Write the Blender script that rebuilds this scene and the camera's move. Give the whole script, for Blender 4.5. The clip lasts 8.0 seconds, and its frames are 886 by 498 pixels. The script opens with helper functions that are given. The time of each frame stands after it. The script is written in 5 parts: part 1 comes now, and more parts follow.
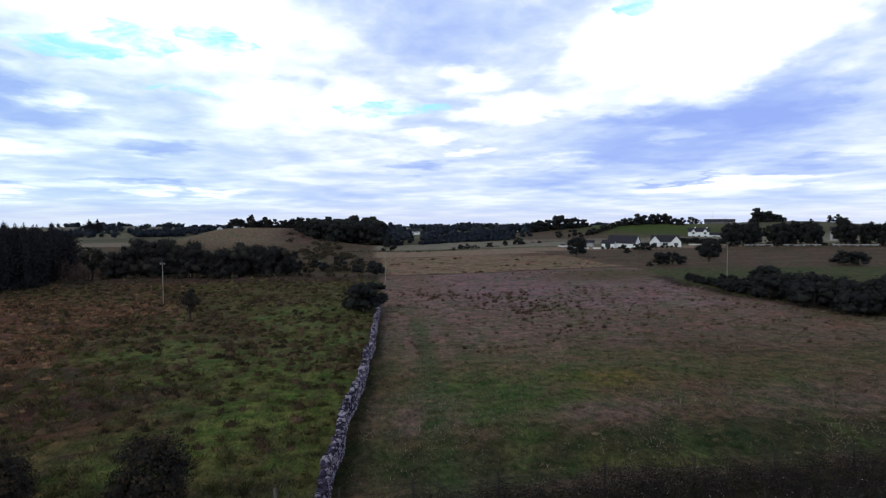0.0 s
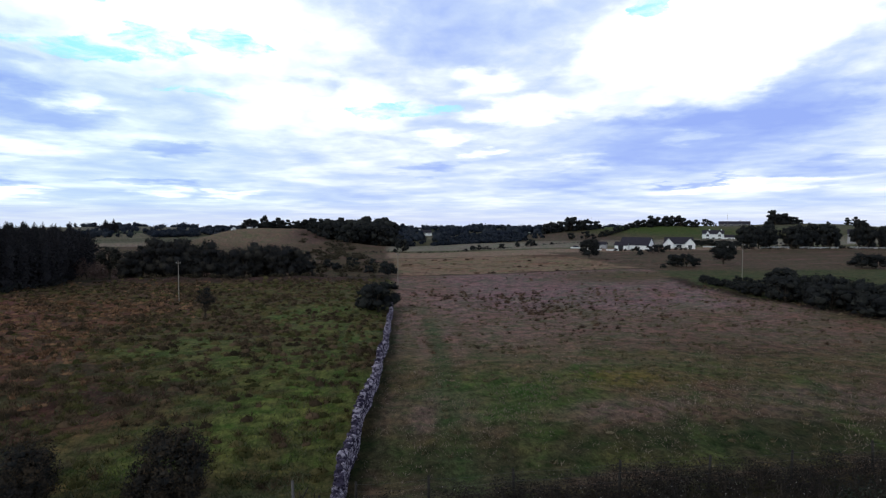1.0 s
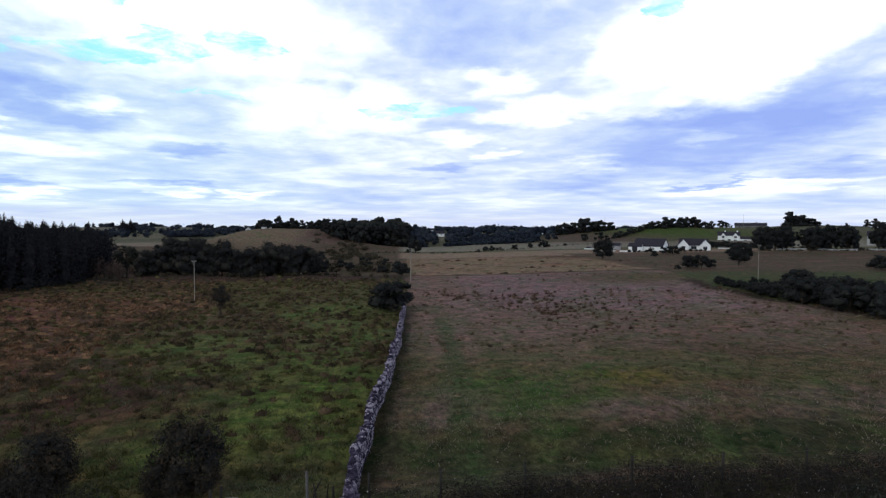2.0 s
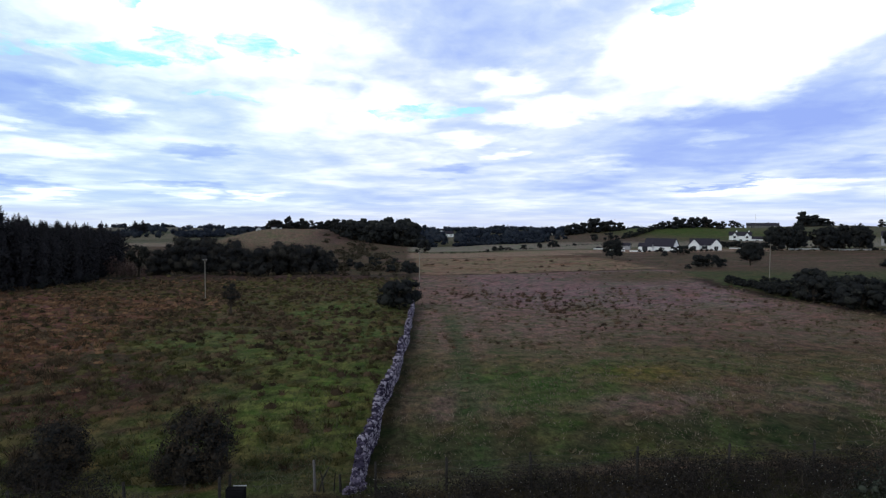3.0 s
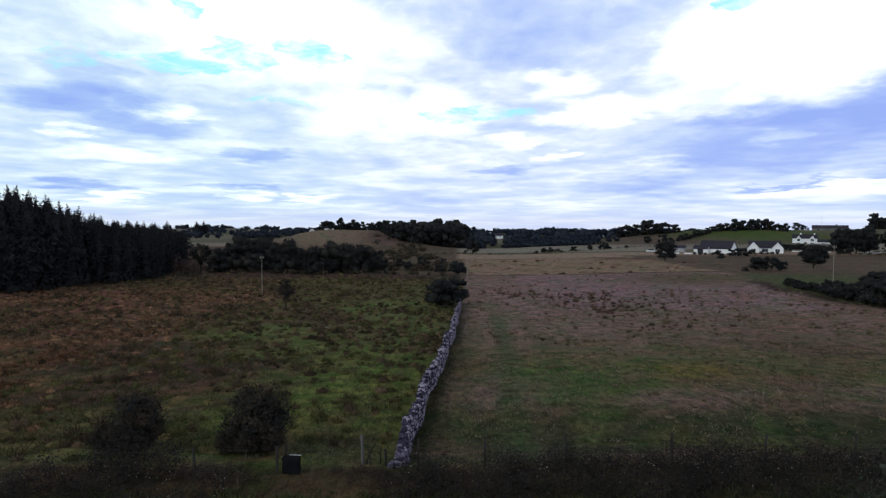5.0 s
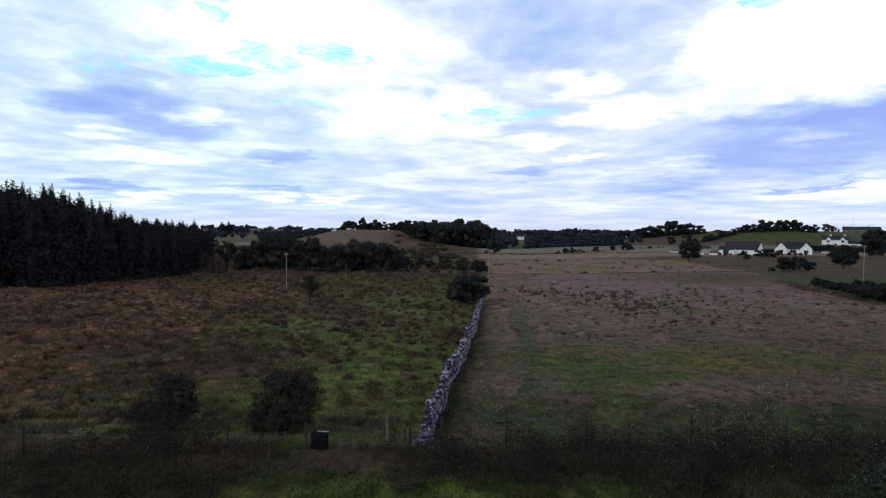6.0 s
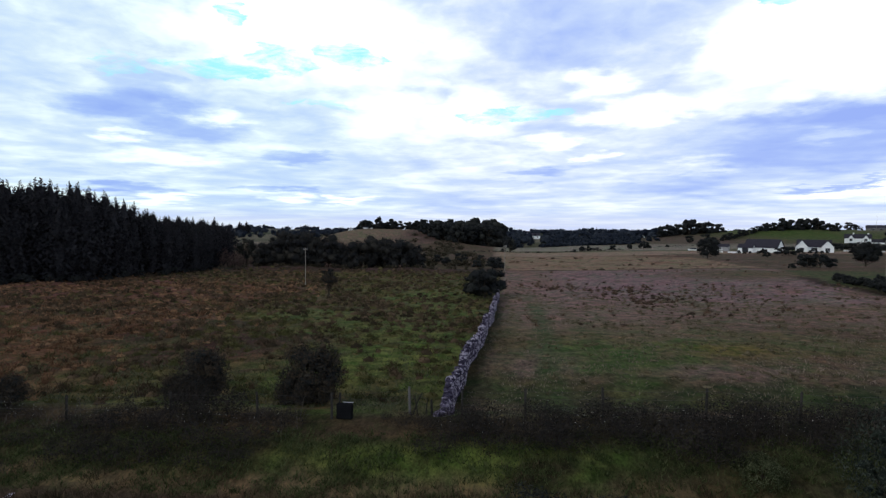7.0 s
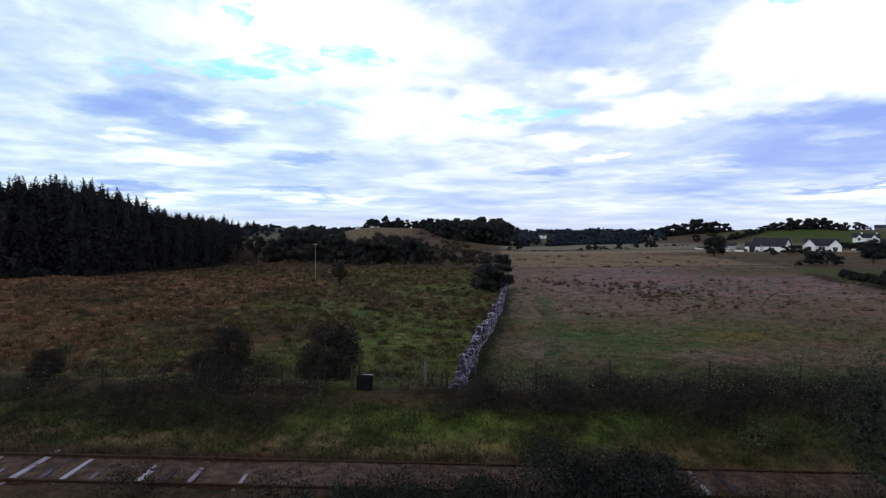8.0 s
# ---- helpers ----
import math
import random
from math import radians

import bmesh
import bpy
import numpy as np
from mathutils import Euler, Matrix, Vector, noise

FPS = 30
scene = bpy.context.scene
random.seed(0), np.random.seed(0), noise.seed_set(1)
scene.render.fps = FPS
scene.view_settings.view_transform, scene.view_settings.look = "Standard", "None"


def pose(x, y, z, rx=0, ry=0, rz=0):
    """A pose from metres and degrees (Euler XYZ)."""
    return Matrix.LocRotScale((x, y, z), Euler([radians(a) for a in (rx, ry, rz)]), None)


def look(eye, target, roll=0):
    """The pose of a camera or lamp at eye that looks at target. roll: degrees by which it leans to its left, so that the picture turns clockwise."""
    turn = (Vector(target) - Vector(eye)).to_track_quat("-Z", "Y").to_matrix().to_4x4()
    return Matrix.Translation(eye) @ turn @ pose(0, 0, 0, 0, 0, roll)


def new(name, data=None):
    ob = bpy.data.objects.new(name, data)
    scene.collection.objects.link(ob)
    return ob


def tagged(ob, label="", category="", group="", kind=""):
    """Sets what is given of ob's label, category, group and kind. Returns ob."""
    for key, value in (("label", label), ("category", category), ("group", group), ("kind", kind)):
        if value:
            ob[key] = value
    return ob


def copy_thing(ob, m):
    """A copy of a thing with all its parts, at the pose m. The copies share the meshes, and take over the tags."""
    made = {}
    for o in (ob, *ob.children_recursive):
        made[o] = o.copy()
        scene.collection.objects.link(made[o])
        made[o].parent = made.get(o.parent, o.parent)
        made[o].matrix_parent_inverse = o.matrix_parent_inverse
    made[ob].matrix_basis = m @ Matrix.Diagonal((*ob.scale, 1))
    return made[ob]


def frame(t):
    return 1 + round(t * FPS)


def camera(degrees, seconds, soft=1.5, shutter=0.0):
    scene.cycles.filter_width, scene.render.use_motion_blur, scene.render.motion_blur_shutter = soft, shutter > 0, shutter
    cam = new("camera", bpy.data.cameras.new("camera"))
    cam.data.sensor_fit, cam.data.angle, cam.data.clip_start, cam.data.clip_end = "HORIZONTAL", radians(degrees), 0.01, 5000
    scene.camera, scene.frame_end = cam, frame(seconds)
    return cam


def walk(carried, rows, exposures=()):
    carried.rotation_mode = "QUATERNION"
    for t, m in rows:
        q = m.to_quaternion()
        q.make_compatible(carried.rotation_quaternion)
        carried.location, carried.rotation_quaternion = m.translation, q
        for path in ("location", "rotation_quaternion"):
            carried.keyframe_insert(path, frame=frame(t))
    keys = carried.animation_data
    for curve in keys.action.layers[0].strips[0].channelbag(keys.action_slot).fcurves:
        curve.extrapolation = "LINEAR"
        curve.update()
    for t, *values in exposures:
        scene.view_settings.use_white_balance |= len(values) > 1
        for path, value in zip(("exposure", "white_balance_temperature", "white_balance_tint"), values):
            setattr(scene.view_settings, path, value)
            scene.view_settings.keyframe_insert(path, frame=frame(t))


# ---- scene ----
cam = camera(76.5, 8.0, 1.32)
PATH = [
    (0, (0.173, 1.074, 10.193), (0.458, 3.051, 10.092), 0.0),
    (0.5, (0.092, 1.052, 10.097), (0.352, 3.033, 9.998), 0.1),
    (1, (-0.004, 0.922, 10.048), (0.24, 2.905, 9.952), 0.2),
    (1.5, (-0.036, 0.802, 9.979), (0.18, 2.789, 9.885), 0.3),
    (3, (0.073, 0.576, 9.53), (0.239, 2.567, 9.44), 0.3),
    (3.5, (0.173, 0.303, 9.468), (0.299, 2.297, 9.378), 0.3),
    (4, (0.241, 0.02, 9.396), (0.329, 2.016, 9.308), 0.4),
    (4.5, (0.32, -0.301, 9.324), (0.356, 1.697, 9.238), 0.4),
    (6, (0.229, -1.255, 8.616), (0.145, 0.742, 8.535), 0.6),
    (6.5, (0.183, -1.559, 8.197), (0.061, 0.436, 8.117), 0.6),
    (7, (0.083, -2.0, 7.789), (-0.056, -0.007, 7.709), 0.5),
    (7.5, (-0.053, -2.59, 7.419), (-0.205, -0.597, 7.339), 0.5),
    (8, (-0.184, -3.156, 7.049), (-0.344, -1.164, 6.969), 0.6),
]
walk(cam, [(t, look(e, a, r)) for t, e, a, r in PATH])

# ---- light ----
SUN_EL, SUN_AZ = 35.0, -115.0          # degrees; azimuth from +y towards +x
world = bpy.data.worlds.new("sky")
scene.world = world
world.use_nodes = True
scene.view_settings.exposure = 0.0


class Nodes:
    """A short way to write node trees."""

    def __init__(self, tree):
        self.tree = tree
        self.tree.nodes.clear()

    def add(self, kind, ins=None, **props):
        n = self.tree.nodes.new(kind)
        for k, v in props.items():
            setattr(n, k, v)
        for k, v in (ins or {}).items():
            self.put(n.inputs[k], v)
        return n

    def put(self, socket, v):
        if isinstance(v, bpy.types.NodeSocket):
            self.tree.links.new(v, socket)
        else:
            socket.default_value = v

    def math(self, op, a, b=0.0, c=0.0, clamp=False):
        n = self.add("ShaderNodeMath", {0: a, 1: b, 2: c}, operation=op, use_clamp=clamp)
        return n.outputs[0]

    def noise(self, vec, scale, detail=4.0, rough=0.55, dist=0.0):
        return self.add("ShaderNodeTexNoise", {"Vector": vec, "Scale": scale, "Detail": detail, "Roughness": rough,
                                               "Distortion": dist}).outputs["Fac"]

    def ramp(self, fac, stops):
        n = self.add("ShaderNodeValToRGB", {"Fac": fac})
        r = n.color_ramp
        while len(r.elements) < len(stops):
            r.elements.new(0.5)
        for e, (p, c) in zip(r.elements, stops):
            e.position = p
            e.color = (*c, 1) if len(c) == 3 else c
        return n.outputs["Color"]

    def mix(self, fac, a, b, blend="MIX"):
        n = self.add("ShaderNodeMix", {0: fac}, data_type="RGBA", blend_type=blend)
        self.put(n.inputs[6], a if isinstance(a, bpy.types.NodeSocket) else (*a, 1))
        self.put(n.inputs[7], b if isinstance(b, bpy.types.NodeSocket) else (*b, 1))
        return n.outputs[2]

    def remap(self, v, a, b, c=0.0, d=1.0):
        return self.add("ShaderNodeMapRange", {0: v, 1: a, 2: b, 3: c, 4: d}, interpolation_type="SMOOTHSTEP").outputs[0]


def build_sky():
    n = Nodes(world.node_tree)
    way = n.add("ShaderNodeTexCoord").outputs["Generated"]
    xyz = n.add("ShaderNodeSeparateXYZ", {0: way})
    x, y, z = xyz.outputs
    az = n.math("MULTIPLY", n.math("ARCTAN2", x, y), 180 / math.pi)
    el = n.math("MULTIPLY", n.math("ARCSINE", z), 180 / math.pi)
    # cloud cells: about twice as wide as high overhead, drawn out to streaks towards the horizon
    row = n.math("MULTIPLY", n.math("LOGARITHM", n.math("ADD", n.math("MAXIMUM", el, 0.0), 3.0), math.e), 4.6)
    cell = n.add("ShaderNodeCombineXYZ", {0: n.math("MULTIPLY", az, 0.1), 1: row, 2: 0.0}).outputs[0]
    big = n.noise(cell, 0.75, 4, 0.5, 0.3)
    fine = n.noise(cell, 2.1, 5, 0.52, 0.35)
    wisp = n.noise(cell, 5.5, 4, 0.5, 0.3)
    # ragged edges: the banks' outlines follow a noise
    rag = n.add("ShaderNodeTexNoise", {"Vector": cell, "Scale": 2.0, "Detail": 6.0, "Roughness": 0.55})
    off = n.add("ShaderNodeVectorMath", {0: rag.outputs["Color"], 1: (0.5, 0.5, 0.5)}, operation="SUBTRACT").outputs[0]
    off = n.add("ShaderNodeVectorMath", {0: off, 1: (12.0, 3.3, 0.0)}, operation="MULTIPLY").outputs[0]
    flat = n.add("ShaderNodeCombineXYZ", {0: az, 1: el, 2: 0.0}).outputs[0]
    angle = n.add("ShaderNodeVectorMath", {0: flat, 1: off}, operation="ADD").outputs[0]
    streak = n.noise(n.add("ShaderNodeCombineXYZ", {0: n.math("MULTIPLY", az, 0.07), 1: n.math("MULTIPLY", el, 0.85), 2: 3.7}).outputs[0], 1.0, 4, 0.5, 0.2)

    def bank(a, e, sa, se, turn=0.0):
        m = n.add("ShaderNodeMapping", {"Vector": angle, "Location": (a, e, 0), "Rotation": (0, 0, radians(turn)),
                                        "Scale": (sa * 1.15, se * 1.15, 1)}, vector_type="TEXTURE")
        d = n.add("ShaderNodeVectorMath", {0: m.outputs[0]}, operation="LENGTH").outputs["Value"]
        return n.remap(d, 1.0, 0.25)

    tone = n.math("MULTIPLY_ADD", n.math("SUBTRACT", big, 0.5), 0.55, 0.59)
    tone = n.math("MULTIPLY_ADD", n.math("SUBTRACT", fine, 0.5), 0.62, tone)
    tone = n.math("MULTIPLY_ADD", n.math("SUBTRACT", wisp, 0.5), 0.15, tone)
    tone = n.math("MULTIPLY_ADD", n.math("MULTIPLY", n.math("SUBTRACT", streak, 0.5), n.remap(el, 9.0, 3.0)), 0.5, tone)
    for a, e, sa, se, turn, w in (*BRIGHT_BANKS, *DARK_BANKS):
        tone = n.math("MULTIPLY_ADD", bank(a, e, sa, se, turn), w, tone)
    clouds = n.ramp(tone, [(0.0, (0.33, 0.46, 0.95)), (0.25, (0.42, 0.56, 0.98)), (0.5, (0.60, 0.735, 1.0)),
                           (0.72, (0.86, 0.95, 1.0)), (0.86, (1.0, 1.0, 1.0))])
    clouds = n.mix(1.0, clouds, n.ramp(tone, [(0.6, (1, 1, 1)), (1.0, (1.15, 1.17, 1.18))]), "MULTIPLY")
    sky = n.add("ShaderNodeTexSky", sky_type="NISHITA", sun_disc=False, sun_elevation=radians(SUN_EL),
                sun_rotation=radians(SUN_AZ), air_density=1.0, dust_density=0.3, ozone_density=1.0).outputs[0]
    blue = n.mix(1.0, sky, (0.11, 0.11, 0.11), "MULTIPLY")
    blue = n.mix(0.9, blue, (0.38, 0.98, 1.06))
    gap = None
    for a, e, sa, se in CLOUD_GAPS:
        b = bank(a, e, sa * 1.5, se * 1.25)
        gap = b if gap is None else n.math("MAXIMUM", gap, b)
    torn = n.noise(n.add("ShaderNodeCombineXYZ", {0: n.math("MULTIPLY", az, 0.22), 1: n.math("MULTIPLY", el, 0.75), 2: 8.1}).outputs[0], 1.0, 7, 0.66, 0.6)
    gap = n.remap(n.math("MULTIPLY", n.remap(gap, 0.0, 0.45), n.math("MULTIPLY_ADD", n.math("SUBTRACT", torn, 0.5), 4.0, 0.66)), 0.05, 1.25)
    col = n.mix(n.math("MULTIPLY", gap, 0.9), clouds, blue)
    # the unseen sky overhead is dimmed so that it lights the ground less
    col = n.mix(n.remap(el, 22.0, 52.0), col, n.mix(1.0, col, (0.24, 0.24, 0.25), "MULTIPLY"))
    col = n.mix(n.remap(az, 2.0, -22.0), col, n.mix(1.0, col, (0.955, 1.02, 0.99), "MULTIPLY"))
    haze = n.remap(el, 2.2, 0.0)
    col = n.mix(n.math("MULTIPLY", haze, 0.6), col, (0.68, 0.73, 0.95))
    n.add("ShaderNodeOutputWorld", {0: n.add("ShaderNodeBackground", {0: col, 1: 1.0}).outputs[0]})


# azimuth, elevation, half width, half height (degrees), turn, weight
BRIGHT_BANKS = [
    (-16.8, 17.9, 17.1, 4.96, 0, 0.5), (-5.5, 10.9, 10.7, 4.83, 0, 0.3), (32.8, 16.8, 14.2, 6.26, 10, 0.66), (15.4, 11.2, 7.3, 1.52, 3, 0.48),
    (11.2, 14, 3.9, 1.65, 0, 0.3), (6.6, 8.6, 3, 1, 0, 0.27), (10.5, 6.8, 2.3, 0.56, 0, 0.3), (20.5, 5.9, 3.3, 0.97, 0, 0.27),
    (31, 7.8, 3.8, 0.74, 0, 0.27), (34.8, 3.3, 10.5, 0.73, 2, 0.27), (-30.4, 6, 5.5, 1.17, 0, 0.27), (-34.2, 7.9, 2.3, 0.57, 0, 0.27),
    (-19.1, 2.6, 2.8, 0.58, 0, 0.32), (-13.6, 2.7, 2.6, 0.6, 0, 0.32), (-30.3, 2.4, 2.9, 0.45, 0, 0.32), (-26.8, 10.1, 4.5, 1.18, 0, 0.3)]
DARK_BANKS = [
    (-32.2, 10.4, 6.8, 1.77, 0, -0.5), (-27.5, 8.6, 5.9, 1.14, 0, -0.3), (8.1, 18.9, 10.9, 4.47, 0, -0.18), (7.8, 15.9, 5.6, 1.16, 0, -0.12),
    (32.1, 7.8, 14.5, 3.55, 4, -0.42), (28.7, 9.6, 8.2, 1.05, 0, -0.22), (39.6, 10.7, 5.4, 3.31, 8, -0.3), (40.1, 4.6, 5.7, 0.87, 1, -0.3),
    (5.5, 5.5, 3.9, 0.68, 0, -0.35), (-18.3, 6.7, 4.1, 0.7, 0, -0.32), (-33.2, 3.5, 3.6, 0.78, 0, -0.5), (-19.9, 3.6, 5.3, 0.37, 0, -0.3),
    (-5.7, 12.9, 3.9, 1.06, 0, -0.22), (30.7, 3.8, 6.1, 0.25, 1, -0.35), (18.8, 4, 6.1, 1.1, 0, -0.2), (-32.9, 12.8, 3.7, 0.97, 0, -0.2)]
CLOUD_GAPS = [
    (-25.6, 14.4, 3.4, 0.78), (-20.2, 15.1, 2.6, 1.03), (-13.1, 16.2, 2.5, 0.94), (-16.4, 11.7, 2.8, 0.53), (-0.1, 10.5, 2.6, 0.52),
    (4.5, 11.2, 2.6, 0.54), (-23.5, 18.7, 1.2, 0.85), (27.5, 19.5, 1.4, 0.68), (-33.6, 13.8, 1.4, 0.84)]
build_sky()

sun = new("sun", bpy.data.lights.new("sun", "SUN"))
sun.data.energy, sun.data.angle, sun.data.color = 0.8, radians(25), (1.0, 0.97, 0.93)
a, e = radians(SUN_AZ), radians(SUN_EL)
sun.matrix_world = look((0, 0, 60), (-math.sin(a) * math.cos(e) * 10, -math.cos(a) * math.cos(e) * 10, 60 - math.sin(e) * 10))


# ---- materials ----
def surface(name, stops, scale=6.0, fine=40.0, rough=0.85, bump=0.3, island=0.0, single=0.0, metal=0.0, gloss=0.06, space="Object", stretch=(1, 1, 1)):
    """Colours over two scales of noise; island: how much single pieces differ."""
    m = bpy.data.materials.new(name)
    m.use_nodes = True
    n = Nodes(m.node_tree)
    vec = n.add("ShaderNodeTexCoord").outputs[space]
    if stretch != (1, 1, 1):
        vec = n.add("ShaderNodeMapping", {"Vector": vec, "Scale": stretch}).outputs[0]
    coarse, grain = n.noise(vec, scale, 4), n.noise(vec, fine, 3, 0.6)
    fac = n.math("ADD", n.math("MULTIPLY", coarse, 0.62), n.math("MULTIPLY", grain, 0.38))
    if island:
        piece = n.add("ShaderNodeNewGeometry").outputs["Random Per Island"]
        fac = n.math("ADD", fac, n.math("MULTIPLY", n.math("SUBTRACT", piece, 0.5), island))
    if single:
        who = n.add("ShaderNodeObjectInfo").outputs["Random"]
        fac = n.math("ADD", fac, n.math("MULTIPLY", n.math("SUBTRACT", who, 0.5), single))
    fac = n.remap(fac, 0.25, 0.75)
    k = len(stops) - 1
    col = n.ramp(fac, [(i / k, c) for i, c in enumerate(stops)])
    b = n.add("ShaderNodeBump", {"Strength": bump, "Distance": 0.02, "Height": grain}).outputs[0]
    p = n.add("ShaderNodeBsdfPrincipled", {"Base Color": col, "Roughness": rough, "Metallic": metal, "Normal": b,
                                           "Specular IOR Level": gloss})
    n.add("ShaderNodeOutputMaterial", {0: p.outputs[0]})
    return m


def ground_material():
    """Grassland: the cover's own colour, broken up by patches, tufts and blades."""
    m = bpy.data.materials.new("grassland")
    m.use_nodes = True
    n = Nodes(m.node_tree)
    pos = n.add("ShaderNodeTexCoord").outputs["Object"]
    cover = n.add("ShaderNodeVertexColor", layer_name="cover").outputs[0]
    lie = n.add("ShaderNodeMapping", {"Vector": pos, "Scale": (0.85, 1.0, 1.0)}).outputs[0]
    patch, tuft = n.noise(lie, 0.22, 4), n.noise(lie, 1.1, 3, 0.6)
    long = n.add("ShaderNodeMapping", {"Vector": pos, "Scale": (1.0, 0.5, 1.0)}).outputs[0]
    clump, blade = n.noise(long, 3.4, 4, 0.65), n.noise(long, 13.0, 3, 0.7)
    v = n.math("ADD", n.math("ADD", n.math("MULTIPLY", tuft, 0.26), n.math("MULTIPLY", clump, 0.38)), n.math("MULTIPLY", blade, 0.36))
    shade = n.ramp(v, [(0.40, (0.42, 0.42, 0.41)), (0.5, (0.90, 0.90, 0.90)), (0.60, (1.55, 1.5, 1.4))])
    col = n.mix(1.0, cover, shade, "MULTIPLY")
    hue = n.ramp(patch, [(0.36, (0.84, 1.04, 0.86)), (0.5, (1, 1, 1)), (0.64, (1.08, 1.0, 0.97))])
    col = n.mix(1.0, col, hue, "MULTIPLY")
    mottle = n.noise(pos, 0.75, 5, 0.62)
    col = n.mix(1.0, col, n.ramp(mottle, [(0.38, (0.66, 0.88, 0.66)), (0.5, (1, 1, 1)), (0.62, (1.23, 1.16, 1.08))]), "MULTIPLY")
    b = n.add("ShaderNodeBump", {"Strength": 0.45, "Distance": 0.10, "Height": v}).outputs[0]
    p = n.add("ShaderNodeBsdfPrincipled", {"Base Color": col, "Roughness": 0.95, "Normal": b, "Specular IOR Level": 0.03})
    n.add("ShaderNodeOutputMaterial", {0: p.outputs[0]})
    return m


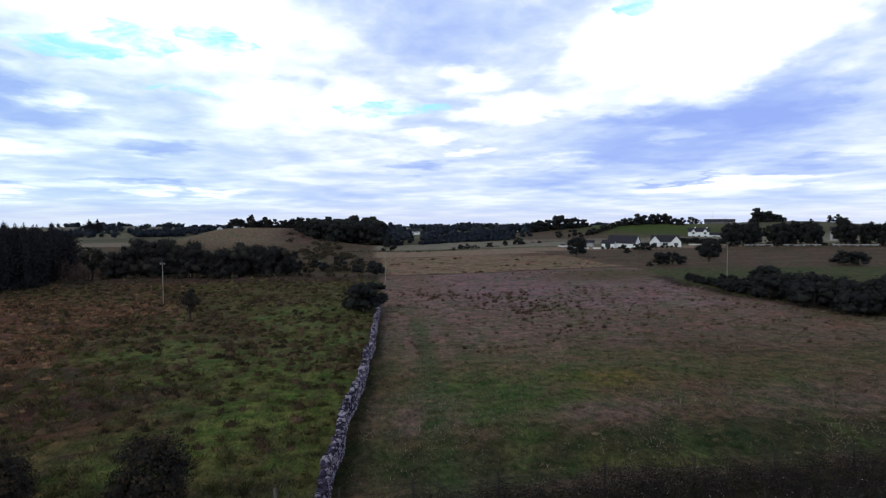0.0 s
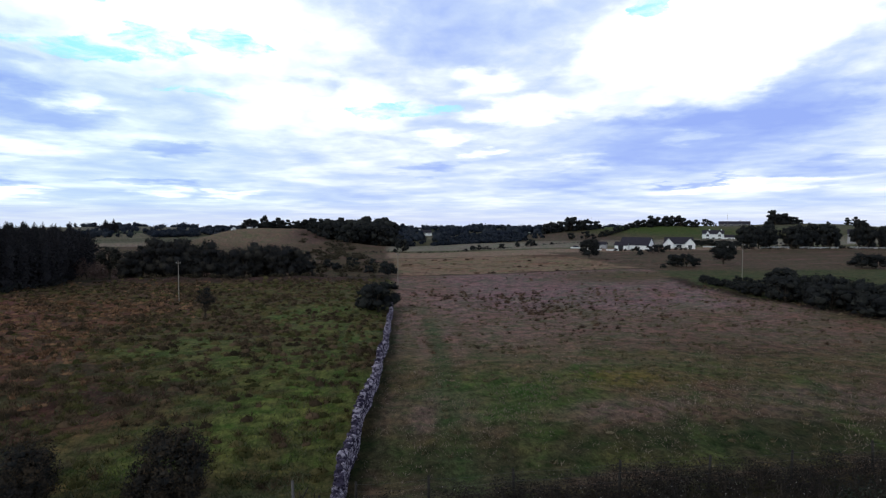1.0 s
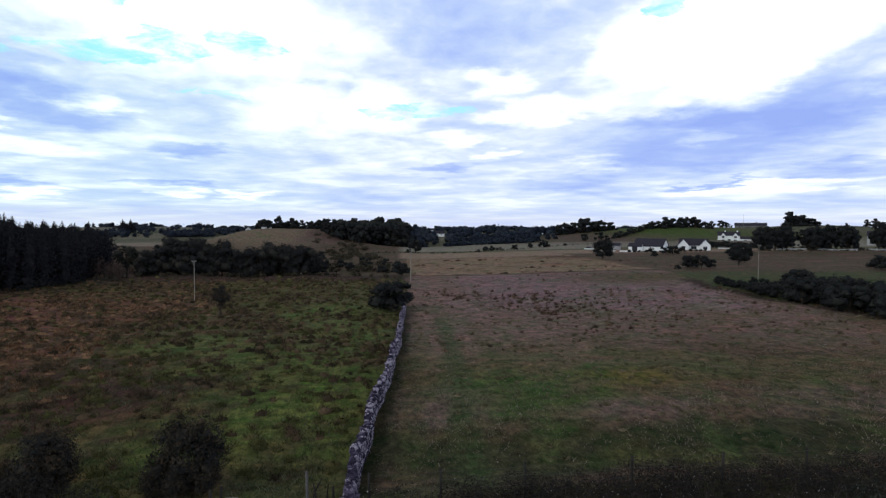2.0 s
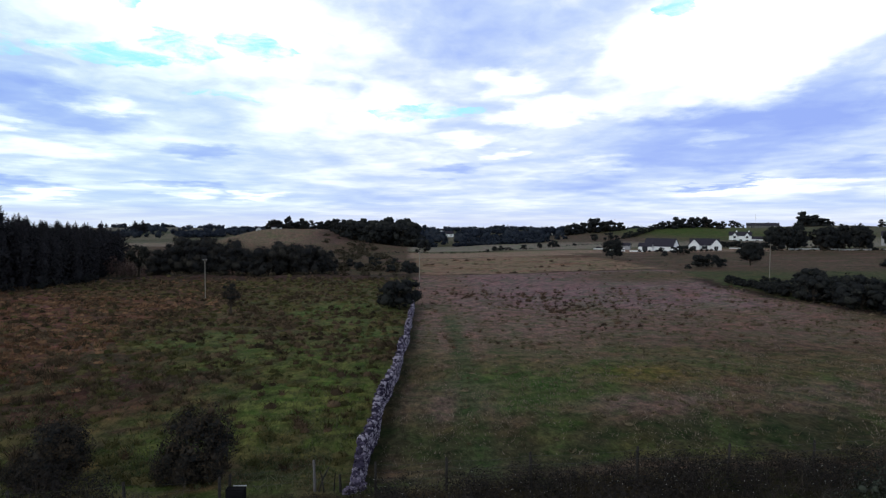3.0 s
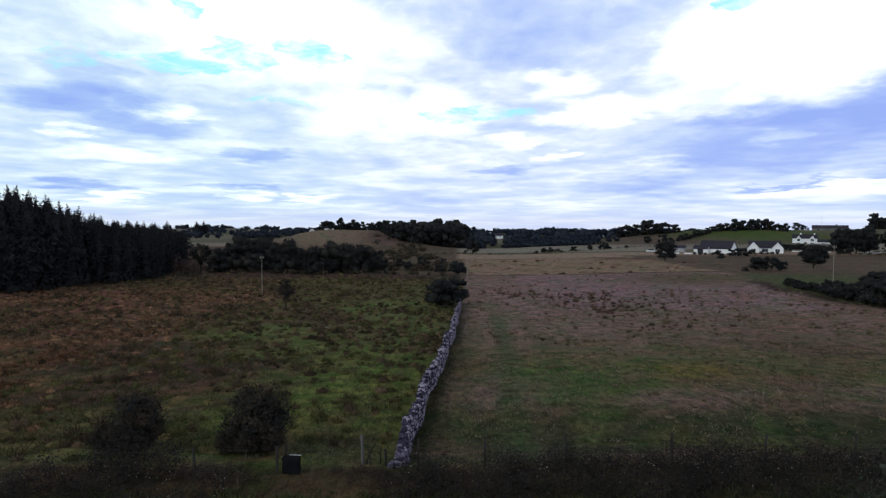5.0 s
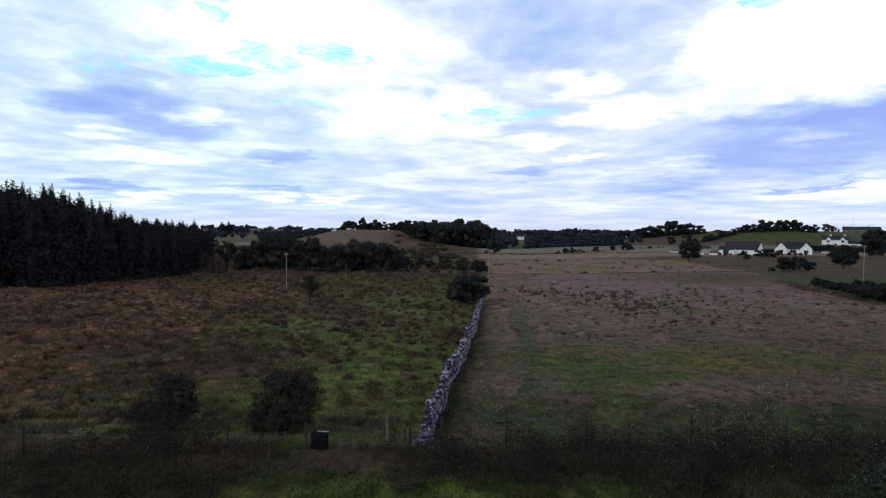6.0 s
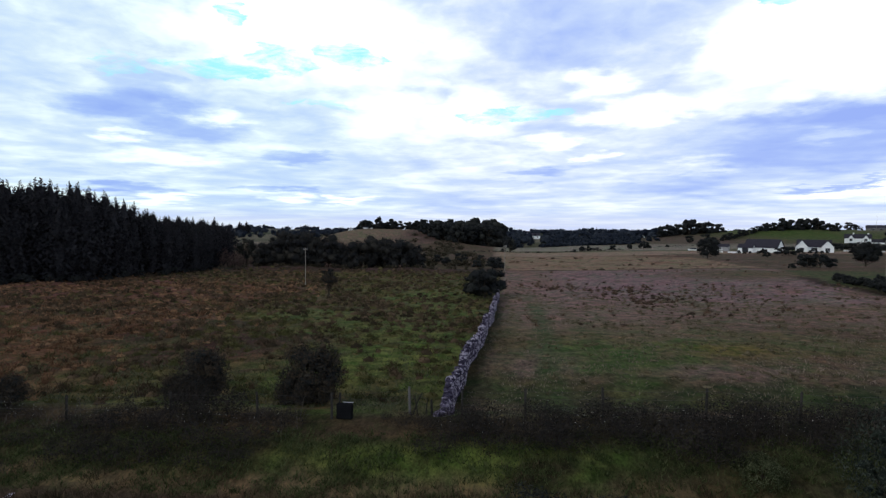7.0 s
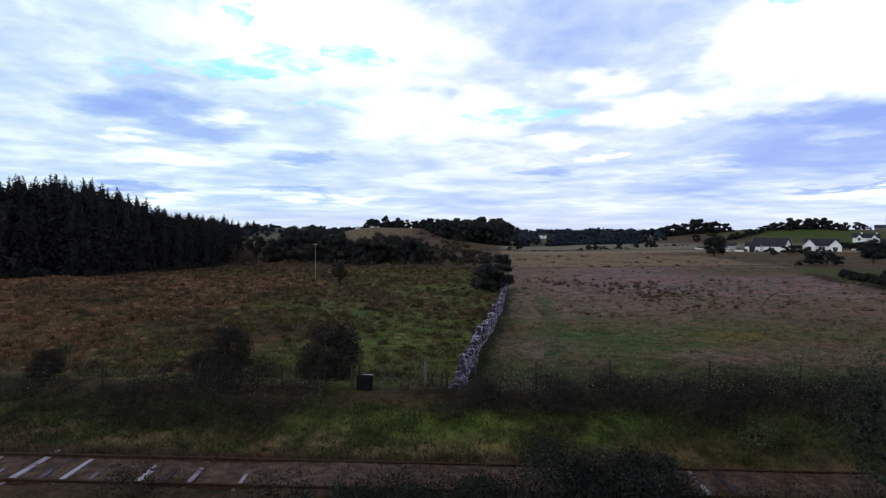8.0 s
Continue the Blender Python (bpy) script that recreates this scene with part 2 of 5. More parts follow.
STONE = [(0.030, 0.024, 0.042), (0.070, 0.056, 0.094), (0.138, 0.114, 0.165), (0.40, 0.355, 0.42)]
M = {
    "ground": ground_material(),
    "stone": surface("limestone", STONE, 5, 30, 0.9, 0.8, 0.65),
    "onestone": surface("limestone_single", STONE, 2.0, 9, 0.9, 0.8, single=0.42),
    # filler inside the wall, coloured near-black for the shade between stones
    "core": surface("wall_gap_shade", [(0.012, 0.010, 0.011), (0.035, 0.03, 0.032)], 5, 30, 0.95, 0.6),
    "bark": surface("bark", [(0.03, 0.024, 0.018), (0.09, 0.07, 0.055)], 4, 40, 0.95, 0.8, stretch=(1, 1, 0.25)),
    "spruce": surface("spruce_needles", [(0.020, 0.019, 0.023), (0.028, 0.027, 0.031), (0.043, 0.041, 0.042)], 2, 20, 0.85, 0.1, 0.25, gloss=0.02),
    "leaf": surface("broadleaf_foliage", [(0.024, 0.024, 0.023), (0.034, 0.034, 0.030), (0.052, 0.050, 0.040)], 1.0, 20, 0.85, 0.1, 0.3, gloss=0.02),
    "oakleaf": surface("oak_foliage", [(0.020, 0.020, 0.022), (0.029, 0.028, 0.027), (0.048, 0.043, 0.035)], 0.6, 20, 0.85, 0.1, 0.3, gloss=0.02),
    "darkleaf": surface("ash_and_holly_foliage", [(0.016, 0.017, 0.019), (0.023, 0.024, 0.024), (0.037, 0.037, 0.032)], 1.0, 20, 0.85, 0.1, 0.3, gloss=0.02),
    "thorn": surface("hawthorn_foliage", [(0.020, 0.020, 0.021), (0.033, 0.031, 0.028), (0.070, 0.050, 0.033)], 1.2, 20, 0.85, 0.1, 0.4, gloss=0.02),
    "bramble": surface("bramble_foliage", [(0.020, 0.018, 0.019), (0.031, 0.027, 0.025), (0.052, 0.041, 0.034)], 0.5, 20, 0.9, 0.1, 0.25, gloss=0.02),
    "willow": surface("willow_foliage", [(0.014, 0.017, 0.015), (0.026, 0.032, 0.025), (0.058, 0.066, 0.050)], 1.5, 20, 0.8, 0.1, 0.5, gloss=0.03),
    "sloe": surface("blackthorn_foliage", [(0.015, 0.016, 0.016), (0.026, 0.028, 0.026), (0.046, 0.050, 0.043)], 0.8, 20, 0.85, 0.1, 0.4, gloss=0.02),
    "sallow": surface("sallow_foliage", [(0.03, 0.037, 0.018), (0.065, 0.076, 0.036), (0.125, 0.13, 0.07)], 3, 20, 0.8, 0.1, 0.5, gloss=0.03),
    "brush": surface("brown_scrub", [(0.022, 0.020, 0.014), (0.048, 0.042, 0.026), (0.085, 0.066, 0.044)], 1.5, 20, 0.85, 0.1, 0.6),
    "russet": surface("russet_twigs", [(0.05, 0.03, 0.026), (0.10, 0.06, 0.052), (0.16, 0.11, 0.10)], 1.5, 20, 0.85, 0.1, 0.6),
    # far woods: the blue-grey of distance haze is put into the leaf colour
    "hazeleaf": surface("hazed_woodland", [(0.014, 0.018, 0.028), (0.023, 0.028, 0.040), (0.040, 0.046, 0.056)], 0.05, 2, 0.9, 0.0, 0.3, gloss=0.02),
    "rush": surface("rushes", [(0.027, 0.022, 0.014), (0.063, 0.044, 0.028), (0.126, 0.085, 0.053)], 0.15, 9, 0.95, 0.8, 0.45, gloss=0.02),
    "olive": surface("pasture_tussocks", [(0.035, 0.036, 0.014), (0.071, 0.067, 0.025), (0.128, 0.106, 0.047)], 0.12, 9, 0.95, 0.8, 0.5, gloss=0.02),
    "redgrass": surface("moor_grass", [(0.066, 0.035, 0.020), (0.146, 0.078, 0.043), (0.254, 0.146, 0.083)], 0.15, 9, 0.95, 0.8, 0.5, gloss=0.02),
    "dock": surface("dock_stalks", [(0.038, 0.026, 0.019), (0.078, 0.048, 0.033), (0.13, 0.080, 0.052)], 0.2, 10, 0.85, 0.0, 0.6),
    "grass": surface("grass_blades", [(0.041, 0.052, 0.023), (0.076, 0.089, 0.040), (0.128, 0.123, 0.072)], 0.2, 10, 0.8, 0.0, 0.6),
    "verge": surface("verge_grass_blades", [(0.027, 0.036, 0.015), (0.051, 0.067, 0.024), (0.088, 0.093, 0.041)], 0.2, 10, 0.85, 0.0, 0.5, gloss=0.02),
    "hay": surface("seeded_grass", [(0.112, 0.085, 0.058), (0.204, 0.152, 0.117), (0.326, 0.247, 0.201)], 0.15, 10, 0.85, 0.0, 0.6),
    "tuft": surface("coarse_field_grass", [(0.053, 0.048, 0.025), (0.100, 0.084, 0.048), (0.184, 0.144, 0.093)], 0.15, 9, 0.95, 0.8, 0.4, gloss=0.02),
    "cane": surface("bramble_canes", [(0.030, 0.024, 0.022), (0.065, 0.052, 0.046), (0.12, 0.10, 0.085)], 0.4, 10, 0.9, 0.0, 0.6),
    "seed": surface("seed_heads", [(0.30, 0.27, 0.24), (0.60, 0.57, 0.52)], 2, 10, 0.9, 0.0, 0.5),
    "post": surface("weathered_post", [(0.016, 0.014, 0.013), (0.034, 0.030, 0.027), (0.065, 0.058, 0.052)], 6, 50, 0.9, 0.5, stretch=(1, 1, 0.2)),
    "bleached": surface("bleached_post", [(0.07, 0.062, 0.060), (0.17, 0.155, 0.15)], 6, 50, 0.9, 0.5, stretch=(1, 1, 0.2)),
    "pole": surface("pole_wood", [(0.22, 0.19, 0.16), (0.42, 0.38, 0.33)], 2, 30, 0.85, 0.3, stretch=(1, 1, 0.1)),
    "wire": surface("dull_wire", [(0.05, 0.045, 0.04), (0.12, 0.11, 0.10)], 10, 60, 0.7, 0.1),
    "rust": surface("rusted_rail", [(0.026, 0.015, 0.011), (0.056, 0.030, 0.020), (0.09, 0.05, 0.032)], 6, 60, 0.8, 0.4),
    "sleeper": surface("bleached_sleeper", [(0.04, 0.034, 0.040), (0.15, 0.130, 0.155), (0.42, 0.37, 0.45)], 2.2, 30, 0.9, 0.5, single=0.7, stretch=(1, 0.6, 1)),
    "ballast": surface("old_ballast", [(0.030, 0.019, 0.017), (0.086, 0.054, 0.044), (0.17, 0.114, 0.092)], 3, 25, 0.95, 0.9),
    "black": surface("black_plastic", [(0.008, 0.008, 0.009), (0.016, 0.016, 0.017)], 4, 40, 0.95, 0.1, gloss=0.0),
    "pale": surface("pale_rim", [(0.32, 0.31, 0.32), (0.50, 0.49, 0.50)], 4, 40, 0.6, 0.1),
    "render": surface("white_render", [(0.86, 0.86, 0.85), (0.90, 0.90, 0.89)], 0.5, 6, 0.85, 0.1),
    "darkrender": surface("dark_render", [(0.12, 0.11, 0.108), (0.19, 0.175, 0.17)], 0.5, 6, 0.85, 0.1),
    "greyrender": surface("grey_render", [(0.30, 0.29, 0.29), (0.42, 0.41, 0.41)], 0.5, 6, 0.85, 0.1),
    "slate": surface("dark_slates", [(0.028, 0.025, 0.034), (0.052, 0.046, 0.060)], 1.5, 8, 0.85, 0.3, gloss=0.1),
    "pane": surface("window_glass", [(0.02, 0.022, 0.026), (0.04, 0.042, 0.05)], 1, 5, 0.15, 0.0, gloss=0.5),
    "railing": surface("white_fence", [(0.60, 0.59, 0.58), (0.75, 0.75, 0.74)], 2, 20, 0.8, 0.1),
}


# ---- mesh helpers ----
def mesh_of(name, verts, faces, mats, smooth=False):
    me = bpy.data.meshes.new(name)
    verts, faces = np.asarray(verts, dtype=np.float32), np.asarray(faces, dtype=np.int32)
    k = faces.shape[1]
    me.vertices.add(len(verts))
    me.vertices.foreach_set("co", verts.ravel())
    me.loops.add(faces.size)
    me.loops.foreach_set("vertex_index", faces.ravel())
    me.polygons.add(len(faces))
    me.polygons.foreach_set("loop_start", np.arange(0, faces.size, k, dtype=np.int32))
    me.update(calc_edges=True)
    for m in mats:
        me.materials.append(m)
    if smooth:
        me.shade_smooth()
    return me


def part(name, data, material, parent, label="", smooth=False):
    """One mesh object under a thing or a part; data: a bmesh, (vertices, faces) or a ready mesh."""
    if isinstance(data, bmesh.types.BMesh):
        me = bpy.data.meshes.new(name)
        data.to_mesh(me)
        data.free()
        me.materials.append(material)
        if smooth:
            me.shade_smooth()
    elif isinstance(data, tuple):
        me = mesh_of(name, data[0], data[1], [material], smooth)
    else:
        me = data
    ob = new(name, me)
    ob.parent = parent
    return tagged(ob, label) if label else ob


def thing(name, m, label, category, group="", kind=""):
    ob = new(name)
    ob.empty_display_size = 0.2
    ob.matrix_world = m
    return tagged(ob, label, category, group, kind)


def box(bm, x0, x1, y0, y1, z0, z1, bevel=0.0):
    v = [bm.verts.new(p) for p in ((x0, y0, z0), (x1, y0, z0), (x1, y1, z0), (x0, y1, z0), (x0, y0, z1), (x1, y0, z1), (x1, y1, z1), (x0, y1, z1))]
    fs = [bm.faces.new([v[i] for i in f]) for f in ((3, 2, 1, 0), (4, 5, 6, 7), (0, 1, 5, 4), (1, 2, 6, 5), (2, 3, 7, 6), (3, 0, 4, 7))]
    if bevel:
        bmesh.ops.bevel(bm, geom=list({e for f in fs for e in f.edges}), offset=bevel, segments=1, affect="EDGES")
    return bm


def boxed(*a, **k):
    return box(bmesh.new(), *a, **k)


def tube(points, radii, sides=6):
    """Vertices and faces (quads) of a tapered tube along points."""
    P = np.array(points, dtype=float)
    rings, n = [], len(P)
    for i in range(n):
        d = P[min(i + 1, n - 1)] - P[max(i - 1, 0)]
        d /= np.linalg.norm(d) + 1e-9
        s = np.cross(d, (0.31, 0.95, 0.02) if abs(d[2]) > 0.5 else (0, 0, 1))
        s /= np.linalg.norm(s)
        u = np.cross(s, d)
        t = np.arange(sides) * 2 * math.pi / sides
        rings.append(P[i] + radii[i] * (np.outer(np.cos(t), s) + np.outer(np.sin(t), u)))
    V = np.concatenate(rings)
    F = [(i * sides + j, i * sides + (j + 1) % sides, (i + 1) * sides + (j + 1) % sides, (i + 1) * sides + j)
         for i in range(n - 1) for j in range(sides)]
    return V, np.array(F)


def joined(pieces):
    V, F, k = [], [], 0
    for v, f in pieces:
        V.append(v)
        F.append(np.asarray(f) + k)
        k += len(v)
    return np.concatenate(V), np.concatenate(F)


def leaves(rng, centres, size, ratio=0.6, jitter=0.4, out=None):
    """A folded leaf (or spray of leaves) at each centre: two triangles that meet at an angle. out: the way each one faces."""
    n = len(centres)
    face = rng.normal(size=(n, 3))
    if out is not None:
        face = face * 0.45 + out / (np.linalg.norm(out, axis=1)[:, None] + 1e-9)
    d = np.cross(face, rng.normal(size=(n, 3)))
    d /= np.linalg.norm(d, axis=1)[:, None] + 1e-9
    w = np.cross(face, d)
    w /= np.linalg.norm(w, axis=1)[:, None] + 1e-9
    s = (size * (1 + jitter * rng.uniform(-1, 1, n)))[:, None]
    up = face / (np.linalg.norm(face, axis=1)[:, None] + 1e-9) * s * 0.15
    a, b = centres - d * s * 0.5, centres + d * s * 0.5
    l, r = centres - w * s * ratio * 0.5 - up, centres + w * s * ratio * 0.5 - up
    V = np.stack([a, l, b, r], 1).reshape(-1, 3)
    return V, np.arange(4 * n).reshape(-1, 4)


def blades(rng, roots, height, width, lean=0.35, per=6, spread=0.12):
    """Tufts of bent grass blades: a tapering quad each."""
    n = len(roots) * per
    base = np.repeat(roots, per, 0) + np.c_[rng.normal(0, 1, (n, 2)) * np.repeat(np.broadcast_to(spread, len(roots)), per)[:, None], np.zeros(n)]
    h = np.repeat(np.broadcast_to(height, len(roots)), per) * rng.uniform(0.55, 1.15, n)
    t = rng.uniform(0, 2 * math.pi, n)
    side = np.c_[np.cos(t), np.sin(t), np.zeros(n)] * (width * rng.uniform(0.7, 1.3, n))[:, None]
    off = rng.normal(0, 1, (n, 2)) * (lean * h)[:, None]
    tip = base + np.c_[off, h]
    V = np.stack([base - side, base + side, tip + side * 0.25, tip - side * 0.25], 1).reshape(-1, 3)
    return V, np.arange(4 * n).reshape(-1, 4)


def tussocks(rng, roots, wide, tall, width, per=14):
    """Low lumpy mounds with a fringe of blades standing out of them."""
    k, rings, n = 7, ((0.9, -0.15), (0.72, 0.5), (0.28, 0.85)), len(roots)
    t = np.arange(k) * 2 * math.pi / k
    V = []
    for u, h in rings:
        r = wide[:, None] * u * rng.uniform(0.75, 1.25, (n, k))
        z = tall[:, None] * h * rng.uniform(0.8, 1.2, (n, k))
        V.append(np.stack([roots[:, :1] + r * np.cos(t), roots[:, 1:2] + 0.8 * r * np.sin(t), roots[:, 2:] + z], 2))
    V = np.stack(V, 1).reshape(-1, 3)
    one = [(a * k + j, a * k + (j + 1) % k, (a + 1) * k + (j + 1) % k, (a + 1) * k + j) for a in range(2) for j in range(k)]
    one += [(2 * k, 2 * k + 1, 2 * k + 2, 2 * k + 3), (2 * k + 3, 2 * k + 4, 2 * k + 5, 2 * k + 6)]
    F = (np.array(one)[None] + (np.arange(n) * 3 * k)[:, None, None]).reshape(-1, 4)
    m = n * per
    R, H = np.repeat(wide, per), np.repeat(tall, per)
    a, u = rng.uniform(0, 2 * math.pi, m), rng.uniform(0, 1, m) ** 0.5
    d = np.c_[np.cos(a), np.sin(a) * 0.8, np.zeros(m)]
    base = np.repeat(roots, per, 0) + d * (R * u)[:, None] + np.c_[np.zeros((m, 2)), H * (0.9 - 0.9 * u ** 3)]
    h = (0.12 + 0.45 * H) * rng.uniform(0.6, 1.3, m)
    tip = base + np.c_[d[:, :2] * (h * u)[:, None] + rng.normal(0, 0.35, (m, 2)) * h[:, None], h]
    b = rng.uniform(0, math.pi, m)
    side = np.c_[np.cos(b), np.sin(b), np.zeros(m)] * (width * rng.uniform(0.7, 1.3, m))[:, None]
    B = np.stack([base - side, base + side, tip + side * 0.4, tip - side * 0.4], 1).reshape(-1, 3)
    return np.concatenate([V, B]), np.concatenate([F, len(V) + np.arange(4 * m).reshape(-1, 4)])


# ---- the lie of the land ----
def step(a, b, v):
    t = np.clip((v - a) / (b - a), 0, 1)
    return t * t * (3 - 2 * t)


def bell(x, y, cx, cy, sx, sy):
    return np.exp(-0.5 * (((x - cx) / sx) ** 2 + ((y - cy) / sy) ** 2))


def waves(x, y, scale, seed):
    """Smooth made-up unevenness between about -1 and 1."""
    r = np.random.RandomState(seed)
    out = 0.0
    for i in range(6):
        t, f, p = r.uniform(0, math.pi), (0.6 + 0.5 * i) / scale, r.uniform(0, 6.28)
        out = out + np.sin((x * np.cos(t) + y * np.sin(t)) * f * 2 * math.pi + p) / (1 + 0.5 * i)
    return out / 2.2


def height(x, y):
    x, y = np.asarray(x, dtype=float), np.asarray(y, dtype=float)
    z = -2.3 * step(30, 82, y)
    z = z + 1.3 * step(12, 65, x) * step(40, 100, y)
    z = z - 1.6 * step(170, 300, y) * step(140, 40, x)
    z = z + (0.55 + 0.25 * step(-6, 8, x)) * step(13.2, 16.5, y) * step(23, 18.5, y)
    z = z - 0.6 * step(9.5, 4.0, y) + 0.08 * step(11.45, 11.35, y - 0.05 * x) * step(9.0, 10.4, y) - 0.12 * step(11.35, 11.5, y - 0.05 * x) * step(13.35, 13.2, y - 0.05 * x)
    z = z + 10.0 * np.exp(-((x + 58) / 44) ** 4 - 0.5 * ((y - 348) / 30) ** 2) + 2.5 * bell(x, y, -16, 285, 22, 22)
    z = z + 9.5 * bell(x, y, 200, 388, 62, 32) + 12.0 * bell(x, y, 352, 420, 66, 90)
    z = z + (0.75 + 0.35 * waves(x, y, 14, 7)) * np.exp(-((y - 121.5) / 3.0) ** 2) * step(6, 1, x) * step(-62, -50, x)
    r = np.hypot(x, y)
    z = z - 1.5 * step(330, 500, r) + step(600, 1700, r) * (4.5 + 5.5 * waves(x, y, 520, 3)) + 7 * bell(x, y, -330, 800, 150, 90) + 5 * bell(x, y, -160, 610, 60, 45)
    z = z - 70.0 * step(1050, 2600, r)
    z = z + 0.06 * waves(x, y, 7, 1) * step(13, 22, y) + 0.05 * waves(x, y, 1.7, 6) * step(19, 22, y) * step(75, 60, y) + 0.25 * waves(x, y, 34, 2) * step(30, 80, y)
    z = z + 0.4 * waves(x, y, 120, 5) * step(150, 300, r)
    return z


def wall_x(y):
    return -0.06 + 0.07 * np.sin(np.asarray(y) * 0.55) + 0.04 * np.sin(np.asarray(y) * 1.3) + np.interp(y, [10, 19.4, 23, 27, 29.7, 31.2, 35, 40, 46, 56, 70, 80, 130], [-1.3, -1.15, -1.1, -0.84, -0.62, -0.24, 0.0, 0.37, 0.84, 1.34, 2.0, 2.6, 5.5])


def ditch_x(y):
    return np.interp(y, [15, 55, 60, 75, 96, 125], [68.5, 59.4, 58.9, 59.4, 57, 64.5])


def brown(x, y):
    """Where the wet field turns to russet moor grass, 0 to 1."""
    return step(-6, 6, -(x + 17 + (y - 22) * 0.19) + 5 * waves(x, y, 26, 12)) * (1 - 0.7 * step(84, 102, y + 0.25 * (x + 40)))


def rushy(x, y):
    """Where rushes stand thick in the wet field, 0 to 1."""
    return step(0.0, 0.75, 0.8 * waves(x, y * 1.5, 6.5, 19) + 0.5 * waves(x, y, 22, 12) + 0.15)


def cover(x, y):
    """The colour of what grows at a place."""
    n = len(x)
    C = np.tile((0.085, 0.095, 0.035), (n, 1))

    def lay(mask, c):
        m = np.clip(mask, 0, 1)[:, None]
        C[:] = C * (1 - m) + np.array(c) * m

    w1, w2, w3 = waves(x, y, 11, 11), waves(x, y, 26, 12), waves(x, y, 5, 13)
    left = step(0.3, -0.3, x - wall_x(y))
    right = 1 - left
    near, far = step(19, 20, y), step(126, 120, y)
    # rushy field
    lf = left * near * far
    lay(lf, (0.084, 0.114, 0.028))
    lay(lf * step(0.2, 0.8, waves(x, y, 15, 14)), (0.078, 0.128, 0.025))
    lay(lf * step(0.0, 0.6, w1 + 0.5 * w3), (0.100, 0.085, 0.030))
    lay(lf * 0.6 * rushy(x, y), (0.074, 0.060, 0.028))
    for px, py, rx, ry in ((-17, 51, 4, 4), (-6, 74, 6, 9), (-7, 45, 4, 4), (-3, 33, 3, 4), (-9, 27, 4, 2.5), (-11, 38, 4, 2.5), (-4, 57, 4, 4)):
        lay(lf * 0.95 * np.clip(bell(x, y, px, py, rx, ry) * 1.8 - 0.15 + 0.4 * w3, 0, 1), (0.088, 0.150, 0.027))
    bz = brown(x, y)
    lay(lf * bz, (0.114, 0.083, 0.030))
    lay(lf * bz * step(0.1, 0.8, w1), (0.136, 0.094, 0.046))
    lay(lf * bz * step(0.3, 0.9, waves(x, y, 8, 20)), (0.080, 0.048, 0.020))
    # old rush litter on the lowest ground
    for px, py, rx, ry in ((-17, 30, 5, 4), (-20, 36, 5, 3), (-13, 36, 4, 2), (-21, 43, 4, 2)):
        lay(lf * 0.75 * np.clip(bell(x, y, px, py, rx, ry) * 1.5 - 0.2 + 0.5 * w3, 0, 1), (0.052, 0.040, 0.022))
    lay(left * step(113, 120, y + 2 * w3) * step(132, 128, y), (0.060, 0.060, 0.028))
    # mown field
    f = right * near * step(128, 126, y)
    lay(f, (0.116, 0.101, 0.057))
    lay(f * step(0.2, 0.9, waves(x, y, 9, 15)), (0.150, 0.130, 0.076))
    lay(f * step(0.2, 0.8, w1 + 0.4 * w3) * step(60, 42, y), (0.090, 0.115, 0.034))
    for px, py, rx, ry, c in ((7, 34, 3.6, 3.0, 0), (12.5, 37.5, 4.5, 2.6, 0), (5, 30.5, 2.4, 2.0, 0), (10, 31, 2.6, 1.6, 0), (23, 38, 3.0, 2.2, 0), (16.5, 36, 2.4, 1.6, 1), (14, 29.0, 2.8, 1.2, 2), (2.9, 28.8, 1.4, 1.4, 2), (3, 32, 1.5, 2.5, 2), (16.5, 25, 5, 1.5, 3), (22, 24.5, 6, 1.6, 3),
                              (4, 24, 3, 2, 3), (40, 56, 10, 5, 4), (30, 30, 6, 2, 2), (32, 38, 8, 2.5, 5), (10, 45, 6, 5, 5)):
        tint = ((0.072, 0.126, 0.034), (0.130, 0.136, 0.034), (0.160, 0.142, 0.098), (0.050, 0.066, 0.028), (0.150, 0.118, 0.050), (0.120, 0.120, 0.055))[c]
        lay(f * 0.95 * np.clip(bell(x, y, px, py, rx, ry) * 1.6 - 0.1 + 0.6 * w3 * bell(x, y, px, py, rx * 1.6, ry * 1.6), 0, 1), tint)
    lay(f * 0.85 * step(36, 56, y + 6 * w2 + 3 * w3), (0.180, 0.158, 0.098))
    lay(f * 0.85 * step(68, 86, y + 7 * w2) * step(2, 14, x - wall_x(y) - 3 + 2 * w1), (0.200, 0.170, 0.134))
    lay(f * 0.5 * step(0.4, 1.0, w1 + 0.3 * w3) * step(50, 70, y), (0.120, 0.090, 0.056))
    lay(f * 0.55 * step(0.1, 0.7, waves(x, y, 17, 27)) * step(30, 44, x) * step(100, 80, y), (0.165, 0.122, 0.060))
    lay(f * 0.45 * step(0.2, 0.8, waves(x, y, 7, 21)) * step(60, 80, y), (0.232, 0.196, 0.156))
    lay(f * bell(x, y, 54, 114, 12, 9), (0.100, 0.105, 0.045))
    C[:] = C * (1 - 0.16 * (f * step(14, 32, x) * step(75, 50, y))[:, None])
    lay(f * 0.55 * step(0.35, 0.95, waves(x, y, 4.2, 61) + 0.3 * w1) * step(48, 36, y), (0.064, 0.112, 0.032))
    lay(f * 0.40 * step(0.45, 0.95, waves(x, y, 3.1, 63)) * step(52, 40, y), (0.060, 0.062, 0.030))
    # wheel lines along the wall
    u = x - wall_x(y)
